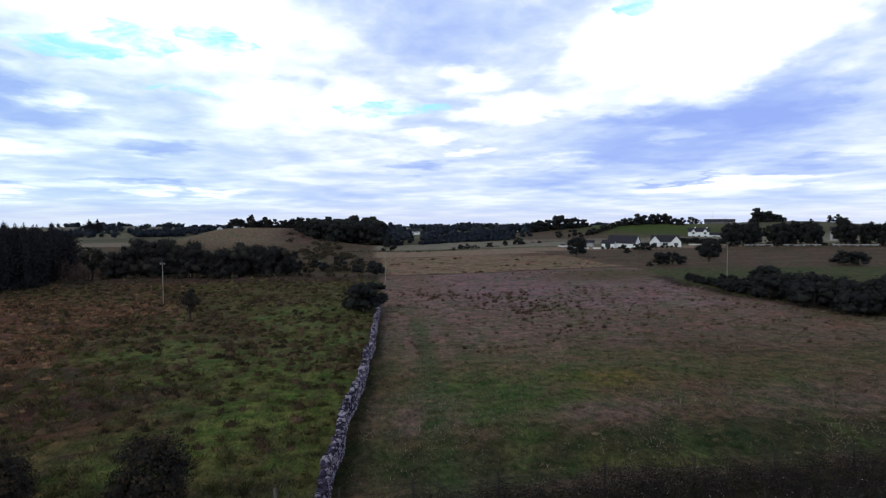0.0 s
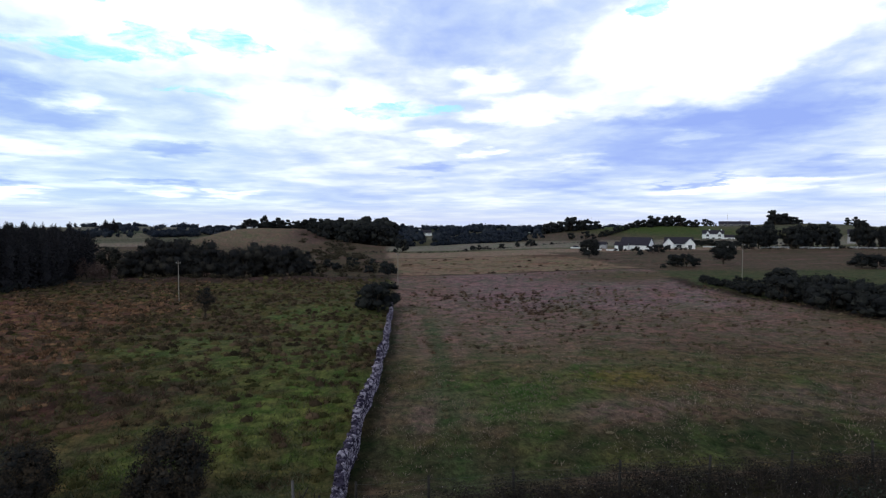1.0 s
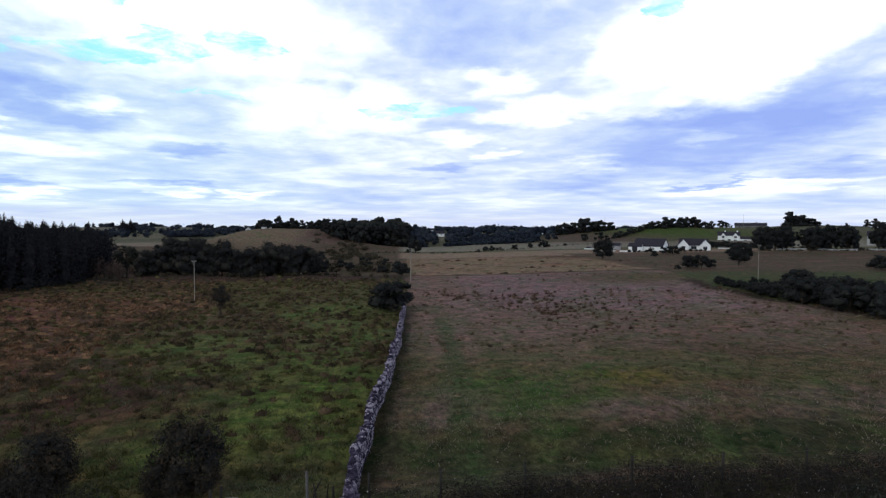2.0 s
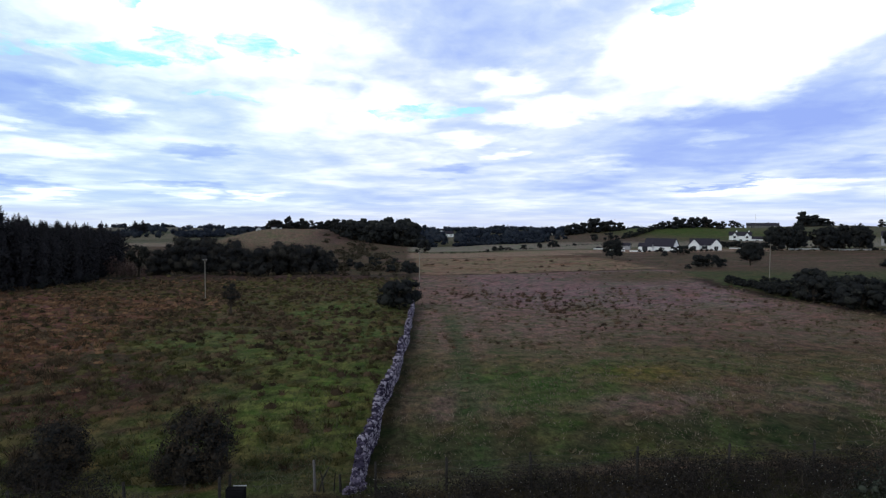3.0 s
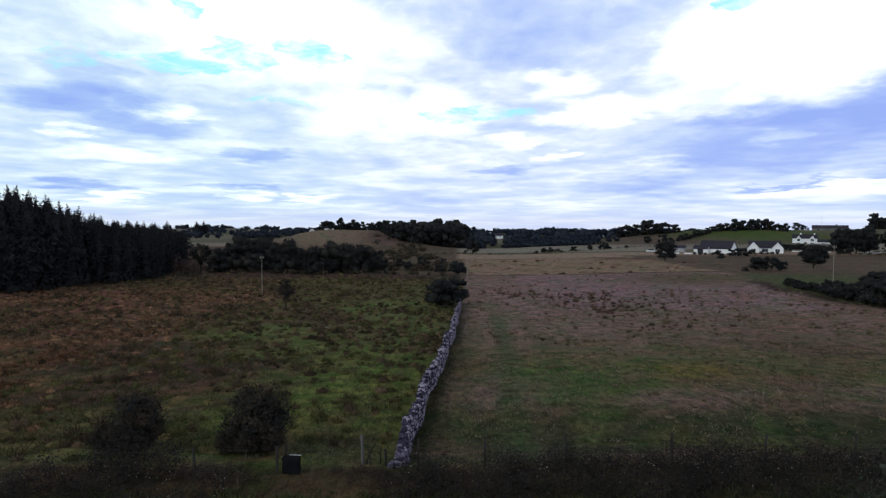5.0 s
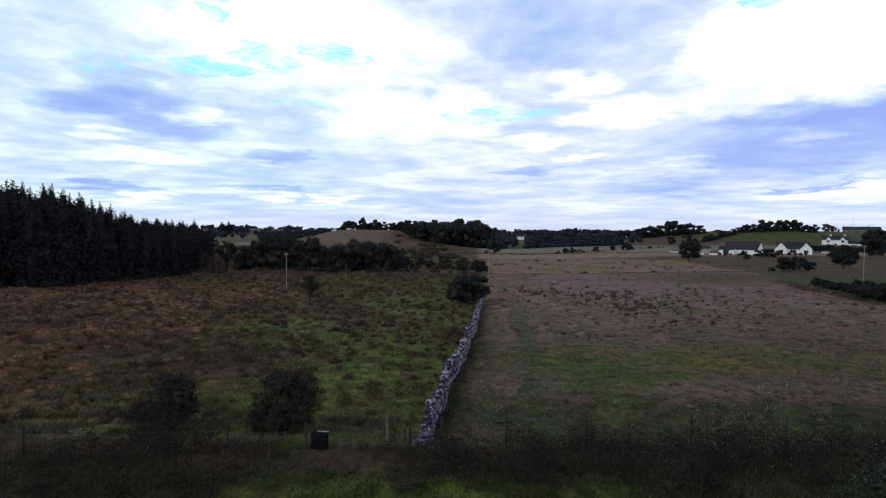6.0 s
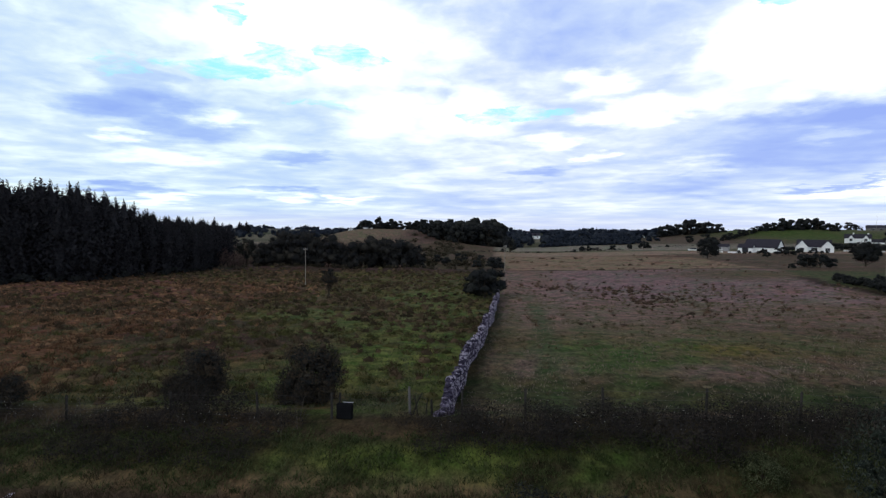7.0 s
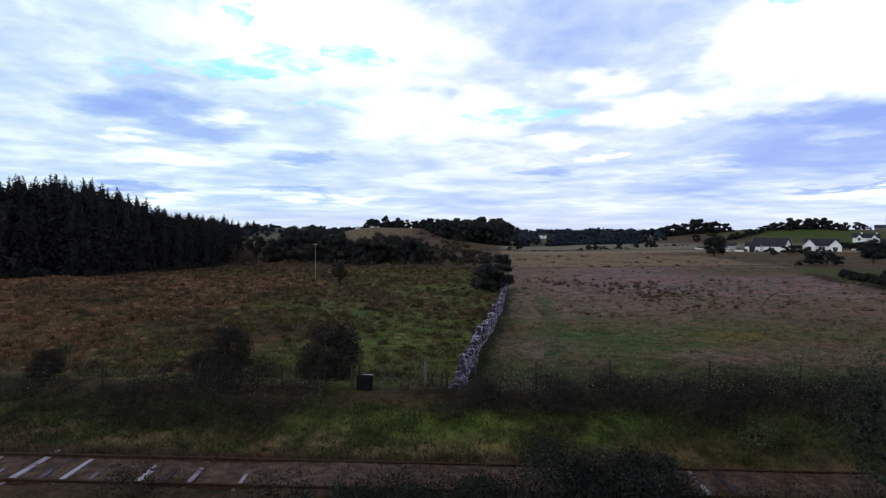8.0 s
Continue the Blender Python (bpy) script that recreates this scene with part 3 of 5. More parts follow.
    lay(f * 0.8 * step(3.4, 4.2, u) * step(5.8, 4.9, u) * step(86, 56, y), (0.060, 0.100, 0.036))
    lay(f * 0.5 * step(1.2, 1.7, u) * step(2.9, 2.3, u) * step(80, 52, y), (0.080, 0.105, 0.040))
    lay(f * 0.5 * step(6.7, 7.4, u) * step(8.8, 7.9, u) * step(84, 56, y), (0.085, 0.104, 0.040))
    # dark strip at the wall's foot: shade painted into the ground colour
    lay(near * step(79, 76, y) * step(0.8, 0.35, np.abs(u - 0.25)), (0.045, 0.050, 0.022))
    # straw field, pale field, valley pastures
    s = right * step(126, 128, y)
    lay(s, (0.232, 0.194, 0.108))
    lay(s * step(0.3, 0.9, waves(x, y, 14, 16)), (0.215, 0.150, 0.080))
    lay(s * step(0.55, 1.0, waves(x, y * 1.3, 9, 22)) * step(188, 184, y), (0.085, 0.058, 0.036))
    lay(s * step(2.4, 1.0, np.abs(y - 128 + w3)), (0.070, 0.050, 0.034))
    lay(s * step(-10, 20, x - 45) * np.clip(1.3 * bell(x, y, 70, 184, 20, 7) + 0.4 * w3, 0, 1), (0.085, 0.056, 0.034))
    lay(step(188, 192, y + 0.03 * x) * step(-20, 0, x), (0.262, 0.222, 0.136))
    lay(step(1.4, 0.6, np.abs(y + 0.03 * x - 189)) * step(-20, 0, x), (0.080, 0.060, 0.036))
    lay(step(236, 242, y), (0.120, 0.135, 0.065))
    lay(step(252, 256, y) * step(325, 318, y), (0.220, 0.235, 0.155))
    lay(step(318, 326, y), (0.085, 0.095, 0.045))
    lay(step(122, 128, y) * left, (0.090, 0.080, 0.042))
    lay(step(122, 128, y) * left * step(0.0, 0.7, w1), (0.120, 0.090, 0.060))
    # beyond the ditch
    d = step(-1, 1, x - ditch_x(y)) * step(215, 205, y)
    lay(d, (0.068, 0.096, 0.034))
    lay(d * step(118, 128, y), (0.100, 0.088, 0.050))
    # dark ditch soil, with the shade below the hedge put into its colour
    lay(step(2.2, 1.0, np.abs(x - ditch_x(y) + 0.3 + 0.5 * w3)) * step(112, 104, y) * near, (0.040, 0.036, 0.022))
    lay(d * step(0.2, 0.9, waves(x, y * 2.2, 22, 23)) * step(130, 140, y), (0.150, 0.112, 0.076))
    # hills
    lay(np.clip(bell(x, y, -58, 335, 40, 40) * 2 - 0.5, 0, 1), (0.186, 0.166, 0.096))
    lay(0.9 * np.clip(bell(x, y, -28, 322, 16, 26) * 1.8 + 0.5 * waves(x, y, 9, 24) - 0.4, 0, 1), (0.110, 0.085, 0.062))
    lay(step(-90, -105, x) * step(318, 326, y) * step(545, 532, y), (0.215, 0.205, 0.130))
    lay(0.8 * bell(x, y, 135, 350, 38, 36), (0.130, 0.105, 0.075))
    lay(np.clip(bell(x, y, 206, 378, 52, 40) * 2 - 0.6, 0, 1), (0.075, 0.125, 0.032))
    lay(np.clip(bell(x, y, 345, 420, 100, 100) * 2 - 0.5, 0, 1), (0.095, 0.115, 0.045))
    r = np.hypot(x, y)
    lay(step(420, 480, r), (0.110, 0.125, 0.070))
    lay(step(800, 1100, r) * 0.9, (0.050, 0.062, 0.044))
    lay(step(430, 520, r) * step(0.1, 0.3, waves(x, y, 330, 17)), (0.150, 0.160, 0.095))
    lay(step(430, 520, r) * step(0.1, 0.3, waves(x, y, 260, 18)), (0.060, 0.085, 0.040))
    lay(np.clip(bell(x, y, -330, 770, 150, 60) * 2 - 0.6 + 0.4 * waves(x, y, 120, 25), 0, 1), (0.150, 0.165, 0.110))
    # railway side
    v = step(19.2, 18.6, y)
    lay(v, (0.055, 0.050, 0.022))
    lay(v * step(13.0, 13.6, y) * step(16.8, 15.8, y + 0.5 * w3), (0.054, 0.064, 0.022))
    lay(v * step(13.0, 13.6, y) * step(16.8, 15.8, y) * np.clip(bell(x, y, -1.5, 15.2, 5.5, 1.1) * 1.5 + 0.5 * w3 - 0.3, 0, 1), (0.092, 0.146, 0.028))
    lay(v * step(13.0, 13.6, y) * step(0.2, 0.9, w3 + 0.4 * w1) * step(16.8, 15.8, y), (0.040, 0.045, 0.018))
    lay(v * step(13.0, 13.4, y) * step(15.0, 13.9, y + 0.4 * w3), (0.130, 0.115, 0.050))
    lay(v * step(13.6, 13.2, y), (0.060, 0.050, 0.028))
    lay(v * step(10.3, 9.5, y), (0.050, 0.060, 0.020))
    lay(0.6 * v * step(1, 7, x + w1) * step(13.4, 14.2, y), (0.034, 0.044, 0.018))
    C[:] = C * (1 - (lf * step(60, 34, y))[:, None] * (0.0, -0.03, 0.16))
    C[:] = C * (1 + (right * near * step(128, 126, y))[:, None] * (0.05, -0.02, 0.05))
    C[:] = C * (1 - (right * near * step(60, 34, y))[:, None] * (0.08, 0.05, 0.20))
    C[:] = C * (1 - (right * near * step(34, 24, y))[:, None] * (0.12, 0.10, 0.10))
    C[:] = C * (1 - lf[:, None] * (-0.20, -0.02, -0.50))
    return C * (0.945, 0.735, 1.0)       # overall tint: much less green, slightly less red


def build_ground():
    ys = [-4500, -2500, -1200, -600, -300, -150, -80, -40, -20, -10, -4, 0, 4, 7]
    y = 9.0
    while y < 4800:
        ys.append(y)
        y += max(0.3, 0.0125 * y)
    ys = np.array(ys)
    us = np.concatenate([-np.geomspace(6, 1.4, 14), np.linspace(-1.3, 1.3, 226), np.geomspace(1.4, 6, 14)])
    wide = np.maximum(np.abs(ys) * 0.98, 26) + 4
    X, Y = us[None, :] * wide[:, None], np.repeat(ys[:, None], len(us), 1)
    x, y = X.ravel(), Y.ravel()
    V = np.c_[x, y, height(x, y)]
    r, c = len(ys), len(us)
    i = (np.arange(r - 1)[:, None] * c + np.arange(c - 1)[None, :]).ravel()
    F = np.c_[i, i + 1, i + c + 1, i + c]
    me = mesh_of("ground", V, F, [M["ground"]], True)
    att = me.color_attributes.new("cover", "FLOAT_COLOR", "POINT")
    att.data.foreach_set("color", np.c_[cover(x, y), np.ones(len(x))].astype(np.float32).ravel())
    tagged(new("ground", me), "rough pasture, hay fields and low hills", "ground", kind="structure")


build_ground()


def on(x, y, sink=0.0):
    return float(height(x, y)) - sink


# ---- trees ----
def spread_points(rng, n, rx, ry, rz, hollow=0.55):
    d = rng.normal(size=(n, 3))
    d /= np.linalg.norm(d, axis=1)[:, None]
    return d * (hollow + (1 - hollow) * rng.uniform(0, 1, n) ** 0.6)[:, None] * (rx, ry, rz)


def quad_ball():
    """A ball of 24 four-sided faces: points and faces."""
    g, pts, faces = (-1.0, 0.0, 1.0), [], []
    ids = {}
    for axis in range(3):
        for sgn in (-1.0, 1.0):
            def vert(i, j):
                p = [0.0, 0.0, 0.0]
                p[axis], p[(axis + 1) % 3], p[(axis + 2) % 3] = sgn, g[i], g[j]
                if tuple(p) not in ids:
                    ids[tuple(p)] = len(pts)
                    pts.append(p)
                return ids[tuple(p)]
            for i in range(2):
                for j in range(2):
                    f = [vert(i, j), vert(i + 1, j), vert(i + 1, j + 1), vert(i, j + 1)]
                    faces.append(f if sgn > 0 else f[::-1])
    pts = np.array(pts)
    return pts / np.linalg.norm(pts, axis=1)[:, None], np.array(faces)


BALL = quad_ball()


def lumps(rng, centres, radii, squash=0.8, rough=0.26):
    """Uneven rounded masses of foliage."""
    n, (b, f) = len(centres), BALL
    r = radii[:, None, None] * (1 + rough * rng.normal(size=(n, len(b), 1)))
    V = centres[:, None, :] + b[None] * r * (1, 1, squash)
    F = f[None] + (np.arange(n) * len(b))[:, None, None]
    return V.reshape(-1, 3), F.reshape(-1, 4)


def tree_parts(seed, tall, wide, bare, leaf, count, clumps=22, flat=0.0, skirt=False, ratio=0.7, core=0.0):
    """Trunk with limbs, and crown, of a broadleaf: vertices and faces. bare: height of the lowest leaves; core: how full the clumps are."""
    rng = np.random.RandomState(seed)
    rz = (tall - bare) / 2
    mid = bare + rz
    centres = spread_points(rng, clumps, wide / 2 * 0.84, wide / 2 * 0.84, rz * 0.80, 0.35)
    if skirt:
        low = centres[:, 2] < 0
        r = np.maximum(np.hypot(centres[:, 0], centres[:, 1]), 0.01)
        grow = wide / 2 * 0.78 * rng.uniform(0.55, 1.0, clumps) / r
        centres[low, :2] *= grow[low, None]
    centres[:, 2] = np.maximum(centres[:, 2], -rz * (0.8 - flat)) + mid
    sticks = [tube([(0, 0, -0.3), (0.02 * tall, 0, bare * 0.7), (0, 0.02 * tall, mid), (0.03 * tall, 0, mid + rz * 0.6)],
                   [0.035 * tall, 0.026 * tall, 0.016 * tall, 0.004 * tall])]
    for c in centres[:min(clumps, 12)]:
        z0 = bare * 0.6 + rng.uniform(0, 0.5) * rz
        sticks.append(tube([(0.01 * tall, 0, z0), (c[0] * 0.5, c[1] * 0.5, (z0 + c[2]) / 2 - 0.05 * tall), tuple(c)],
                           [0.012 * tall, 0.007 * tall, 0.002 * tall], 4))
    sizes = rng.uniform(0.11, 0.36, clumps) * wide * 0.62
    share = sizes ** 2 / (sizes ** 2).sum()
    pts, outs = [], []
    for c, s, w in zip(centres, sizes, share):
        per = max(8, int(count * w))
        q = rng.normal(size=(per, 3))
        q /= np.linalg.norm(q, axis=1)[:, None]
        loose = np.where(rng.uniform(0, 1, per) < 0.12, rng.uniform(1.0, 1.3, per), 1.0)
        q *= (rng.uniform(0.35, 1.0, per) ** 0.5 * s * loose)[:, None] * (1, 1, 0.8)
        pts.append(c + q)
        outs.append(q + (c - (0, 0, mid)) * 0.3)
    coat = leaves(rng, np.concatenate(pts), leaf, ratio, out=np.concatenate(outs))
    if not core:
        return joined(sticks), coat
    return joined(sticks), joined([lumps(rng, centres, sizes * core), coat])


def spruce_parts(seed, tall, wide, dense=10):
    rng = np.random.RandomState(seed)
    trunk = tube([(0, 0, -0.3), (0, 0, tall * 0.5), (0, 0, tall)], [tall * 0.014, tall * 0.009, 0.01], 5)
    pts, outs, sizes, z = [], [], [], tall * 0.04
    while z < tall * 0.995:
        t = 1 - z / tall
        reach = wide / 2 * min(1.0, 0.015 + 2.5 * t)
        for j in range(dense if t > 0.3 else 8):
            a, L = rng.uniform(0, 6.283), reach * rng.uniform(0.65, 1.1)
            d = np.array((math.cos(a), math.sin(a), 0))
            droop = rng.uniform(-0.22, 0.04)
            for q in (0.25, 0.48, 0.68, 0.85, 1.0) if t > 0.12 else (0.5, 1.0):
                pts.append(np.array((0, 0, z)) + d * L * q + (0, 0, droop * L * q) + rng.normal(0, 0.09 * (0.3 + L), 3))
                outs.append(rng.normal(size=3))
                sizes.append(0.26 + 0.17 * L)
        z += 0.045 * tall * (0.40 + 0.6 * t)
    pts.append(np.array((0, 0, tall * 1.01)))
    outs.append(np.array((0.0, -1.0, 0)))
    sizes.append(0.5)
    zs = np.linspace(0.05, 0.93, 9)
    heart = tube([(rng.normal(0, 0.12), rng.normal(0, 0.12), q * tall) for q in zs], [wide / 2 * 0.30 * min(1.0, 2.3 * (1 - q)) * rng.uniform(0.6, 1.3) for q in zs], 7)
    heart = (heart[0] + rng.normal(0, 0.16, heart[0].shape), heart[1])
    return trunk, joined([heart, leaves(rng, np.array(pts), np.array(sizes), 0.42, out=np.array(outs))])


def plant(name, m, label, category, group, parts, crown, crown_name="crown"):
    t = thing(name, m, label, category, group)
    part("trunk", parts[0], M["bark"], t)
    part(crown_name, parts[1], M[crown], t, smooth=True)
    return t


def at(x, y, s=1.0, turn=0.0, sink=0.1, tall=1.0):
    return Matrix.Translation((x, y, on(x, y, sink))) @ Matrix.Rotation(turn, 4, "Z") @ Matrix.Diagonal((s, s, s * tall, 1))


class Kind:
    """A few shapes of one kind of tree, set out again and again."""

    def __init__(self, name, label, category, group, makes, crown):
        self.args, self.makes, self.crown, self.made = (name, label, category, group), makes, crown, {}

    def set(self, i, m, label=""):
        i %= len(self.makes)
        name, lab, cat, grp = self.args
        if i not in self.made:
            self.made[i] = plant(name, m, label or lab, cat, grp, self.makes[i](), self.crown)
            ob = self.made[i]
            ob.matrix_basis = m
        else:
            ob = copy_thing(self.made[i], m)
            ob.matrix_basis = m
            if label:
                tagged(ob, label)
        return ob


rnd = random.Random(5)
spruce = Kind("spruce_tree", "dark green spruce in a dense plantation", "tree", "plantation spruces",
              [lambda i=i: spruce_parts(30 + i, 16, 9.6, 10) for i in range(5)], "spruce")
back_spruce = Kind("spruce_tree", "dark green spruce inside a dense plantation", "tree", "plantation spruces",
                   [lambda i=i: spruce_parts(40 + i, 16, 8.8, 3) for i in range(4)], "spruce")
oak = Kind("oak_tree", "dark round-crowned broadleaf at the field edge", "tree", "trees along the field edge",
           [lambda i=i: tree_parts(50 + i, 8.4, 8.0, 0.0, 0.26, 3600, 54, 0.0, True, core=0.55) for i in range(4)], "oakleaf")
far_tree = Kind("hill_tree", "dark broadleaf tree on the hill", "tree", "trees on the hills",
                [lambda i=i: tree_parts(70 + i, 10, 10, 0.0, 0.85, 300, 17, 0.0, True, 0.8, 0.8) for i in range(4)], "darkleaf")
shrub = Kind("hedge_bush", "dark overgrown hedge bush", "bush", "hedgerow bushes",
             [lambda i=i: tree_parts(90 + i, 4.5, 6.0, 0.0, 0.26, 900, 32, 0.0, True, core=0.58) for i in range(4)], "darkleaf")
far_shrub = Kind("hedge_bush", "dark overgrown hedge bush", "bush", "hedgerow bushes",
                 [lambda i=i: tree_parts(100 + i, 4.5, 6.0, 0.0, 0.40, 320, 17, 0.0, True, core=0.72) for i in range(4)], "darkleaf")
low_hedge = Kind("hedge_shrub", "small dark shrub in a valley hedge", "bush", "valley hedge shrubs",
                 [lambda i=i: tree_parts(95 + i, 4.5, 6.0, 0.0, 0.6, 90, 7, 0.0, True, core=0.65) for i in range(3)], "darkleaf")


def plantation():
    # edge of the wood, seen from the field
    ex, ey = [-150, -110, -81, -69, -62, -65, -70], [62, 70, 83, 92, 115, 128, 150]
    n = 0
    for r, count in enumerate((42, 52, 56, 56)):
        for k in range(count):
            t = k / (count - 1)
            q = t * 6
            i = min(int(q), 5)
            x = ex[i] + (ex[i + 1] - ex[i]) * (q - i)
            y = ey[i] + (ey[i + 1] - ey[i]) * (q - i)
            x += -r * 4.2 + rnd.uniform(-1.3, 1.3) - 1
            y += r * 4.0 * (1 - t) + rnd.uniform(-1.3, 1.3) + 1
            # the canopy slopes down towards the open end
            tall = np.interp(x / y, [-0.85, -0.757, -0.658, -0.598, -0.517, -0.47], [17.0, 16.6, 14.1, 11.6, 11.2, 11.5])
            tall = (11 + (tall - 11) * math.hypot(x, y) / 122) * (rnd.uniform(0.88, 1.01) if r else rnd.uniform(0.72, 0.93))
            (spruce if r < 1 else back_spruce).set(n, at(x, y, tall / 16 * 1.05, rnd.uniform(0, 6.28)))
            n += 1
    for k in range(46):
        t = k / 45 * 5
        i = min(int(t), 4)
        x, y = ex[i] + (ex[i + 1] - ex[i]) * (t - i), ey[i] + (ey[i + 1] - ey[i]) * (t - i)
        far_shrub.set(k, at(x + rnd.uniform(0, 2.5), y - 2.0 + rnd.uniform(-1, 1), rnd.uniform(0.22, 0.42), rnd.uniform(0, 6.28), 0.15), "dark undergrowth at the foot of the plantation")


plantation()

for x, tall in ((-51.5, 4.6), (-49.5, 6.0), (-47.1, 8.6), (-44.5, 8.7), (-41.6, 8.4), (-38.5, 8.4), (-35.4, 8.2), (-32.2, 6.6), (-29.9, 5.6), (-27.4, 7.2), (-24.9, 7.7),
                (-22.0, 7.5), (-19.0, 7.3), (-16.6, 6.8), (-14.7, 5.0), (-40.0, 7.8), (-23.5, 7.0)):
    oak.set(rnd.randrange(4), at(x, 125 + rnd.uniform(-1, 1.5), tall / 8.1, rnd.uniform(0, 6.28), 0.3, 1.08))
for x, y, s in ((-9, 140, .6), (-5, 146, .55), (-1, 137, .5), (3, 150, .5), (-12, 152, .6), (-6, 160, .65), (3.2, 126, .7), (2.4, 122, .6), (4.6, 135, .5),
                (-17, 146, .6), (0, 160, .55)):
    far_shrub.set(rnd.randrange(4), at(x, y, s, rnd.uniform(0, 6.28)))
brush = Kind("brown_scrub", "low brown scrub on rough ground", "bush", "scrub behind the wet field",
             [lambda i=i: tree_parts(180 + i, 2.6, 4.6, 0.0, 0.36, 150, 9, 0.0, True, core=0.5) for i in range(3)], "brush")
for i in range(26):
    brush.set(i, at(-56 + 2.2 * i + rnd.uniform(-0.8, 0.8), 121 + rnd.uniform(-1, 1), rnd.uniform(0.25, 0.5), rnd.uniform(0, 6.28), 0.12), "low brown scrub at the foot of the field trees")
for i in range(80):
    x, y = rnd.uniform(-16, 1) - (i % 3) * 5, rnd.uniform(130, 190) + (i % 3) * 45
    brush.set(i, at(x, y, rnd.uniform(0.5, 1.2), rnd.uniform(0, 6.28), 0.15, rnd.uniform(0.6, 1.0)))
for i in range(18):
    x, y = rnd.uniform(-40, -6), rnd.uniform(292, 330)
    brush.set(i, at(x, y, rnd.uniform(0.5, 1.1), rnd.uniform(0, 6.28), 0.15, rnd.uniform(0.5, 0.9)))
for i in range(26):
    brush.set(i, at(150 + 3.4 * i + rnd.uniform(-1, 1), 213 - 0.15 * i + rnd.uniform(-1, 1), rnd.uniform(0.35, 0.6), rnd.uniform(0, 6.28), 0.1, 0.7), "low brown hedge along the pale field")
for i in range(6):
    spruce.set(i, at(-290 + 2.4 * i, 650 + rnd.uniform(-3, 3), (0.72, 0.95, 0.8, 0.75, 0.98, 0.7)[i], rnd.uniform(0, 6.28)), "dark conifer on the far skyline")
# bush that grows over the far end of the stone wall, and the lone thorn
for x, y, s in ((0.5, 77, .95), (1.5, 80, .95), (-0.6, 79, .75)):
    shrub.set(rnd.randrange(4), at(x, y, s, rnd.uniform(0, 6.28)), "dark bush growing over the stone wall")
thorn = Kind("thorn_tree", "small bare-stemmed hawthorn standing in rushes", "tree", "", [lambda: tree_parts(7, 4.3, 2.9, 1.3, 0.13, 2400, 34, core=0.5)], "thorn")
thorn.set(0, at(-20.2, 71, 1, 0.4))
russet = Kind("bare_shrub", "thin red-brown shrub at the end of the plantation", "bush", "red-brown shrubs",
              [lambda: tree_parts(9, 5.0, 4.6, 0.1, 0.2, 1100, 20, 0.0, True)], "russet")
for x, y, s in ((-57, 124, .8), (-55, 122.5, .7), (-60, 127, 1.0), (-58, 131, 1.0), (-53, 126, .7)):
    russet.set(0, at(x, y, s, rnd.uniform(0, 6.28)))
lone_edge = Kind("edge_tree", "slim dark tree between plantation and field trees", "tree", "", [lambda: tree_parts(12, 7.8, 5.2, 1.9, 0.24, 2600, 36, core=0.5)], "leaf")
lone_edge.set(0, at(-56, 128, 1.0, 0.6))
# wood on the top of the knoll and down its flank
def hill_wood(i, x, y, top):
    far_tree.set(i, at(x, y, max(0.45, (top - on(x, y)) / 9.6), rnd.uniform(0, 6.28), 0.8))


for i in range(58):
    x, y = -77.5 + 88.5 * i / 57 + rnd.uniform(-1, 1), 354 + rnd.uniform(-4, 8)
    if i not in (17, 18):
        hill_wood(i, x, y, (11.9 if i < 26 else 12.6) + 1.3 * math.sin(i * 0.9) * math.sin(i * 0.37) + rnd.uniform(-0.9, 0.5))
for i in range(66):
    y = 297 + 51 * rnd.random()
    edge = float(np.interp(y, [286, 305, 330, 348], [-9, -21, -36, -51]))
    x = edge + (6.5 + (y - 286) * 0.08 - edge) * (i % 11 + rnd.random()) / 11
    hill_wood(i, x, y, 11.3 + 0.5 * math.sin(x * 0.4) - 2.2 * float(step(312, 297, y)) + rnd.uniform(-1.2, 0.5))
far_tree.set(2, at(-66, 356, 0.62, 1.0, 0.5, 1.65), "single dark tree rising over the knoll")
far_shrub.set(2, at(11.8, 238, 1.15, 1.0, 0.3, 1.3), "tall dark bush standing alone in the valley")
# clumps on the green hill and the hill to the east of it
for i in range(17):
    far_tree.set(i, at(181 + 2.85 * i, 376 + rnd.uniform(-5, 5), (0.55 + 0.45 * math.sin(math.pi * (i + 1) / 18)) * rnd.uniform(0.9, 1.15), rnd.uniform(0, 6.28), 2.0))
for i in range(15):
    far_tree.set(i, at(118 + 2.95 * i, 382 + rnd.uniform(-4, 4), (0.8, 0.95, 1.05, 0.85, 0.7, 1.0, 1.15, 1.2, 1.1, 1.0, 1.05, 0.8, 0.6, 0.8, 0.5)[i], rnd.uniform(0, 6.28), 1.2))
for i in range(11):
    far_tree.set(i, at(302 + 2.4 * i, 396 + rnd.uniform(-3, 3), 1.30 - 0.07 * i + rnd.uniform(-0.04, 0.04), rnd.uniform(0, 6.28), 2.0))
for x, y, s in ((249, 400, .66), (253, 401, .6), (257, 400, .4), (352, 381, .62), (358, 380, .72), (364, 381, .55), (338, 384, .35), (118.6, 330, .55), (128.2, 331, .62), (132.9, 330, .42)):
    far_tree.set(rnd.randrange(4), at(x, y, s, rnd.uniform(0, 6.28), 0.4))
for i in range(16):
    t = i / 15
    far_tree.set(i, at(141 + 40 * t, 340 + 35 * t + rnd.uniform(-1, 1), rnd.uniform(0.32, 0.55), rnd.uniform(0, 6.28), 0.5), "dark tree in a hedge beside the green hill")
